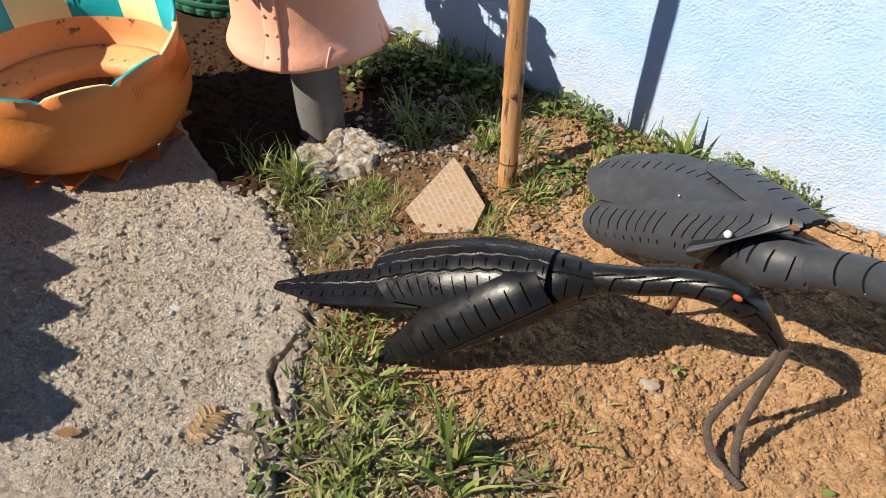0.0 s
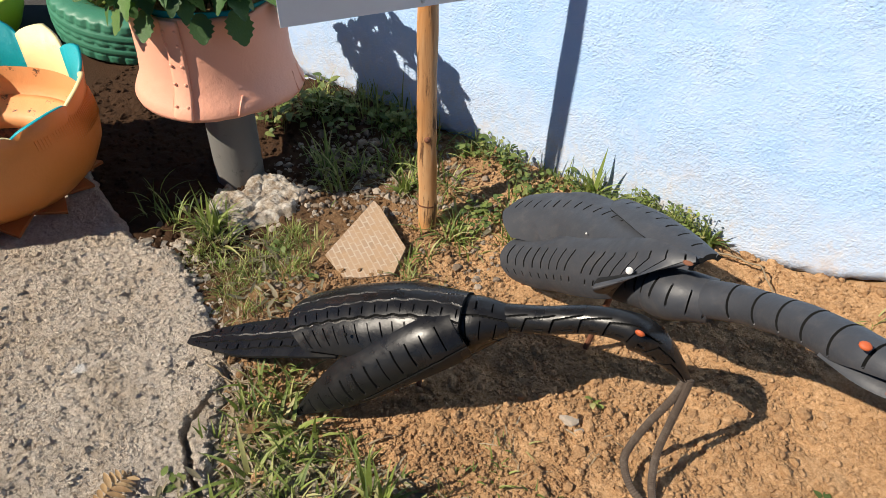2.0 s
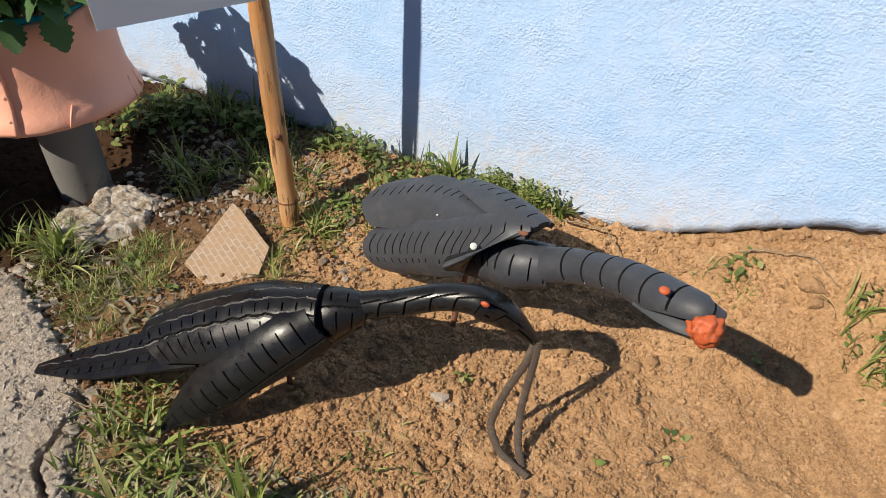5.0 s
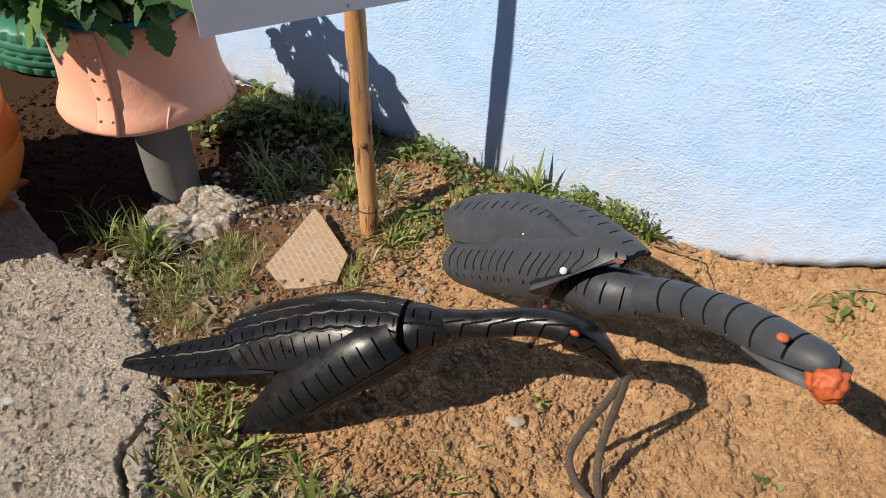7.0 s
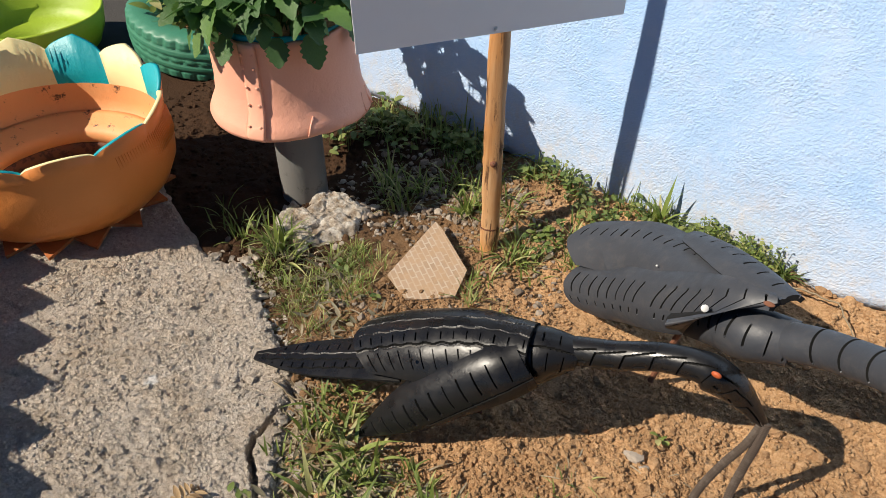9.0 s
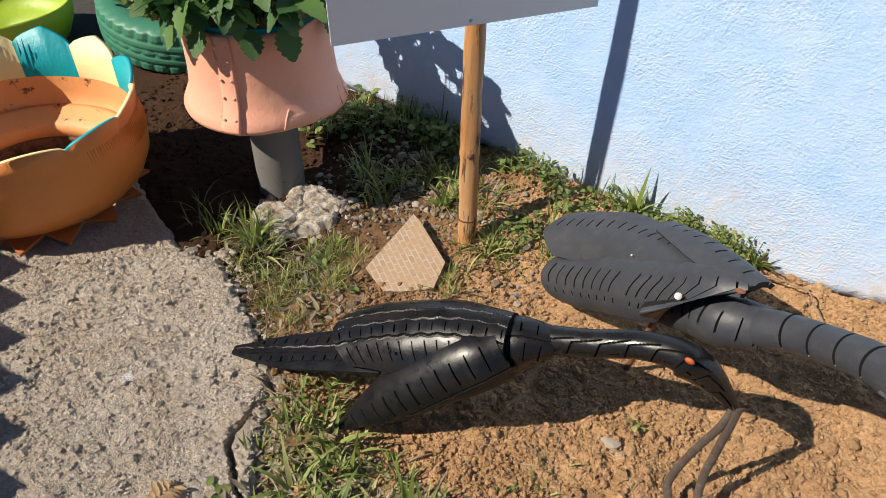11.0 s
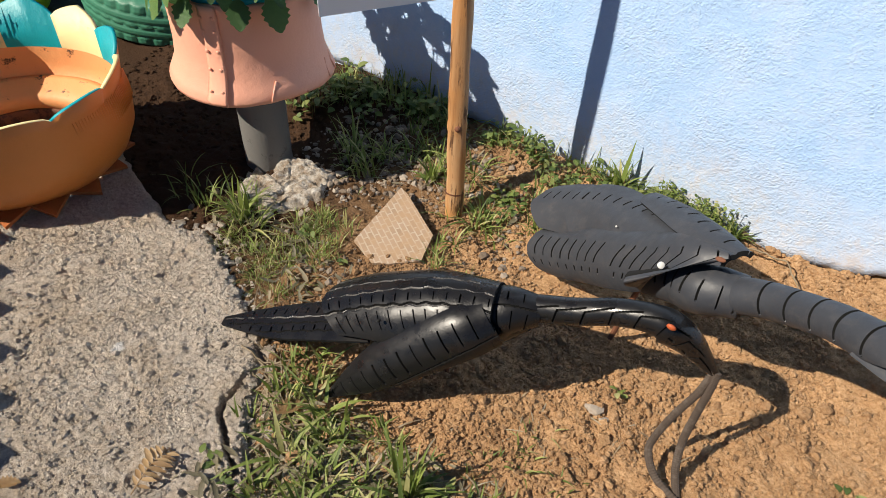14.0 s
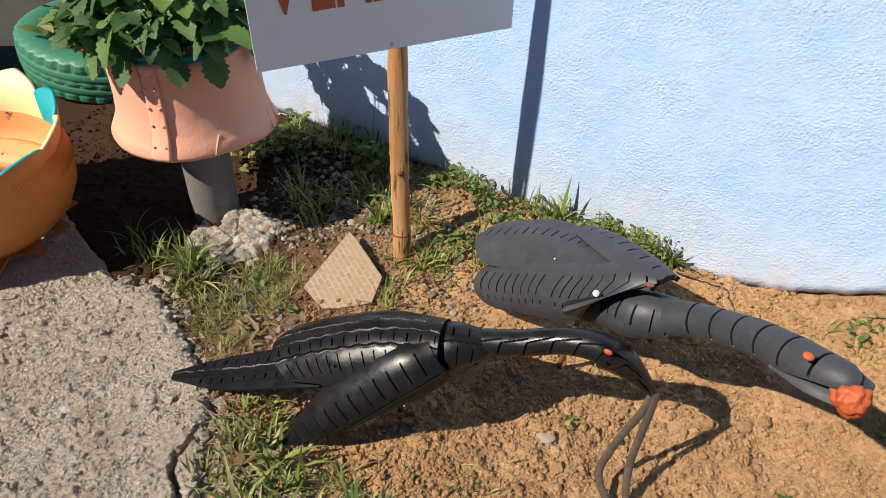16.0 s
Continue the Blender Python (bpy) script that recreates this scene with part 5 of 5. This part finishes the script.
def leafy_patch(label, spots, seed, mat, size):
    """Low broad-leaved weeds: rosettes of small leaves."""
    r = random.Random(seed)
    verts, faces = [], []
    for x, y, spread_, n, height in spots:
        for k in range(n):
            a, q = r.uniform(0, 6.283), spread_ * math.sqrt(r.random())
            px, py = x + q * math.cos(a), y + q * math.sin(a)
            py = min(py, WALL_Y - 0.012)
            c = Vector((px, py, ground_or_slab(px, py) + height * r.uniform(0.05, 1.0)))
            b = r.uniform(0, 6.283)
            d = Vector((math.cos(b), math.sin(b), r.uniform(-0.2, 0.7))).normalized()
            side = d.cross(Vector((r.uniform(-0.5, 0.5), r.uniform(-0.5, 0.5), 1))).normalized()
            s = size * r.uniform(0.5, 1.3)
            leaf_blade(verts, faces, c, d, side, side.cross(d), s, s * 0.36, 0.15, 0, 0.25)
            if k % 2 == 0:
                stalk(verts, faces, (px - 0.01 * math.cos(b), py - 0.01 * math.sin(b), ground_or_slab(px, py) - 0.005), c, 0.0008)
    return tagged(raw_object("weeds", verts, faces, mat, True), label, "weeds", kind="stuff")


def line_spots(points, n, jitter, r, spread_, leaves, height):
    return [(p[0] + r.uniform(-jitter, jitter), p[1] + r.uniform(-jitter, jitter), spread_ * r.uniform(0.6, 1.3), int(leaves * r.uniform(0.6, 1.4)), height * r.uniform(0.6, 1.2)) for p in spline(points, n)]


leafy_patch("small-leaved green weeds along the wall's foot", line_spots([(-0.95, 1.58), (-0.80, 1.55), (-0.66, 1.53), (-0.55, 1.57), (-0.40, 1.60), (-0.25, 1.60)], 26, 0.03, rng, 0.05, 15, 0.07)
            + line_spots([(-0.76, 1.36), (-0.68, 1.42), (-0.60, 1.50)], 10, 0.05, rng, 0.05, 15, 0.045), 41, WEED, 0.021)
leafy_patch("bushy yellow-green weed at the wall's foot", line_spots([(-0.36, 1.60), (-0.26, 1.60), (-0.17, 1.60)], 9, 0.02, rng, 0.035, 60, 0.085), 46, GRASS, 0.012)
leafy_patch("small-leaved green weeds behind the flower pot", line_spots([(-1.66, 1.40), (-1.50, 1.50), (-1.30, 1.55), (-1.10, 1.58)], 20, 0.06, rng, 0.06, 16, 0.09), 42, WEED, 0.03)
leafy_patch("tiny weeds in the trodden grass", line_spots([(-0.75, 0.30), (-0.66, 0.24), (-0.60, 0.18)], 5, 0.03, rng, 0.03, 9, 0.012) + line_spots([(-0.32, 0.55), (-0.25, 0.50)], 3, 0.02, rng, 0.03, 12, 0.02)
            + [(-1.14, 0.93, 0.025, 14, 0.03), (-0.98, 0.90, 0.02, 8, 0.02), (0.36, 1.52, 0.04, 26, 0.03), (0.66, 1.45, 0.06, 30, 0.05), (0.34, 1.10, 0.02, 5, 0.015)], 43, WEED, 0.019)


leafy_patch("tiny yellow-green seedlings on the dug soil", [(0.19, 0.95, 0.012, 4, 0.012), (0.33, 1.025, 0.010, 4, 0.02), (0.466, 1.348, 0.012, 6, 0.02), (-0.15, 1.02, 0.02, 5, 0.012)], 45, GRASS, 0.020)


def build_spiky_weed(x, y, height, n, seed, label):
    thing = tagged(empty("weed", pose(x, y, ground_height(x, y))), label, "weed")
    r = random.Random(seed)
    verts, faces = [], []
    for k in range(n):
        blade(verts, faces, 0.012 * r.uniform(-1, 1), 0.012 * r.uniform(-1, 1), 0.0, r.uniform(0, 6.283), height * r.uniform(0.5, 1.05), 0.007 * r.uniform(0.6, 1.2), r.uniform(0.1, 0.85), r)
    o = raw_object("leaves", verts, faces, GRASS, True)
    o.parent = thing


build_spiky_weed(-0.475, 1.585, 0.17, 16, 1, "upright broad-bladed weed at the wall's foot")
build_spiky_weed(-0.13, 1.595, 0.13, 20, 2, "yellow-green bladed weed at the wall's foot")
build_spiky_weed(-1.335, 0.855, 0.16, 9, 3, "upright broad-bladed weed by the mortar lump")
build_spiky_weed(-1.005, 1.345, 0.13, 14, 4, "dark long-bladed weed among gravel")


def build_dead_leaf(x, y, turn, length, label):
    bm = bmesh.new()
    n = 14
    rows = []
    for i in range(n + 1):
        f = i / n
        w = 0.25 * length * math.sin(math.pi * min(1, f * 0.95 + 0.03)) ** 0.8 * (1.12 if i % 2 else 0.80)
        rows.append([bm.verts.new((length * (f - 0.5), k * w, 0.006 + 0.55 * abs(k) * w + 0.03 * length * (1 if i % 2 else -1) * abs(k) + 0.12 * length * (f - 0.5) ** 2)) for k in (-1, -0.5, 0, 0.5, 1)])
    for a, b in zip(rows, rows[1:]):
        for j in range(4):
            bm.faces.new((a[j], a[j + 1], b[j + 1], b[j]))
    bmesh.ops.solidify(bm, geom=bm.faces, thickness=0.0008)
    ob = mesh_object("dead_leaf", bm, DEADLEAF)
    ob.matrix_world = pose(x, y, ground_or_slab(x, y) + 0.006, 6, 8, turn)
    return tagged(ob, label, "leaf", "dead leaves")


def build_pinnate_leaf(x, y, turn, length):
    """A dry compound leaf: a midrib with paired narrow leaflets."""
    verts, faces = [], []
    r = random.Random(9)
    n = 9
    for i in range(n):
        f = (i + 0.5) / n
        c = Vector((length * (f - 0.5), 0.05 * length * math.sin(3 * f), 0.008 + 0.02 * math.sin(math.pi * f)))
        size = length * 0.42 * math.sin(math.pi * (0.18 + 0.72 * f)) * r.uniform(0.85, 1.1)
        for sgn in (-1, 1):
            d = Vector((0.45, sgn, r.uniform(-0.3, 0.15))).normalized()
            side = d.cross(Vector((0, 0, 1))).normalized()
            leaf_blade(verts, faces, c, d, side, side.cross(d), size, size * 0.17, 0.4, 0, r.uniform(0.0, 0.4))
    stalk(verts, faces, (-0.62 * length, 0, 0.004), (0.5 * length, 0.01, 0.012), 0.0013, 0.018)
    ob = raw_object("dead_leaf", verts, faces, DEADLEAF, True)
    ob.matrix_world = pose(x, y, ground_or_slab(x, y) + 0.004, 4, 4, turn)
    return tagged(ob, "dry brown compound leaf curled on the concrete", "leaf", "dead leaves")


build_pinnate_leaf(-0.805, 0.207, 100, 0.10)
build_dead_leaf(-0.716, 0.483, 65, 0.075, "curled brown dead leaf in the grass")
build_dead_leaf(-1.000, 0.006, 50, 0.05, "curled brown dead leaf on the concrete")


def build_twig(points, radius, label):
    bm = bmesh.new()
    path = [(x, y, ground_or_slab(x, y) + h) for x, y, h in spline(points, 24)]
    tube(bm, path, [radius * (1 - 0.5 * i / 23) for i in range(24)], 6)
    return tagged(mesh_object("twig", bm, STRAW), label, "twig", "twigs")


build_twig([(-0.11, 1.57, 0.03), (0.0, 1.56, 0.05), (0.08, 1.50, 0.02), (0.12, 1.43, 0.004)], 0.0025, "dry root curling from the wall's foot")
build_twig([(0.35, 1.55, 0.03), (0.48, 1.54, 0.03), (0.58, 1.50, 0.01)], 0.002, "dry root curling from the wall's foot")
build_twig([(0.27, 0.95, 0.05), (0.31, 1.0, 0.02), (0.37, 1.06, 0.004)], 0.0016, "thin dry stem on the soil")
build_twig([(-0.92, 0.52, 0.012), (-0.86, 0.53, 0.012), (-0.80, 0.56, 0.015)], 0.003, "dry pale stem beside the concrete")
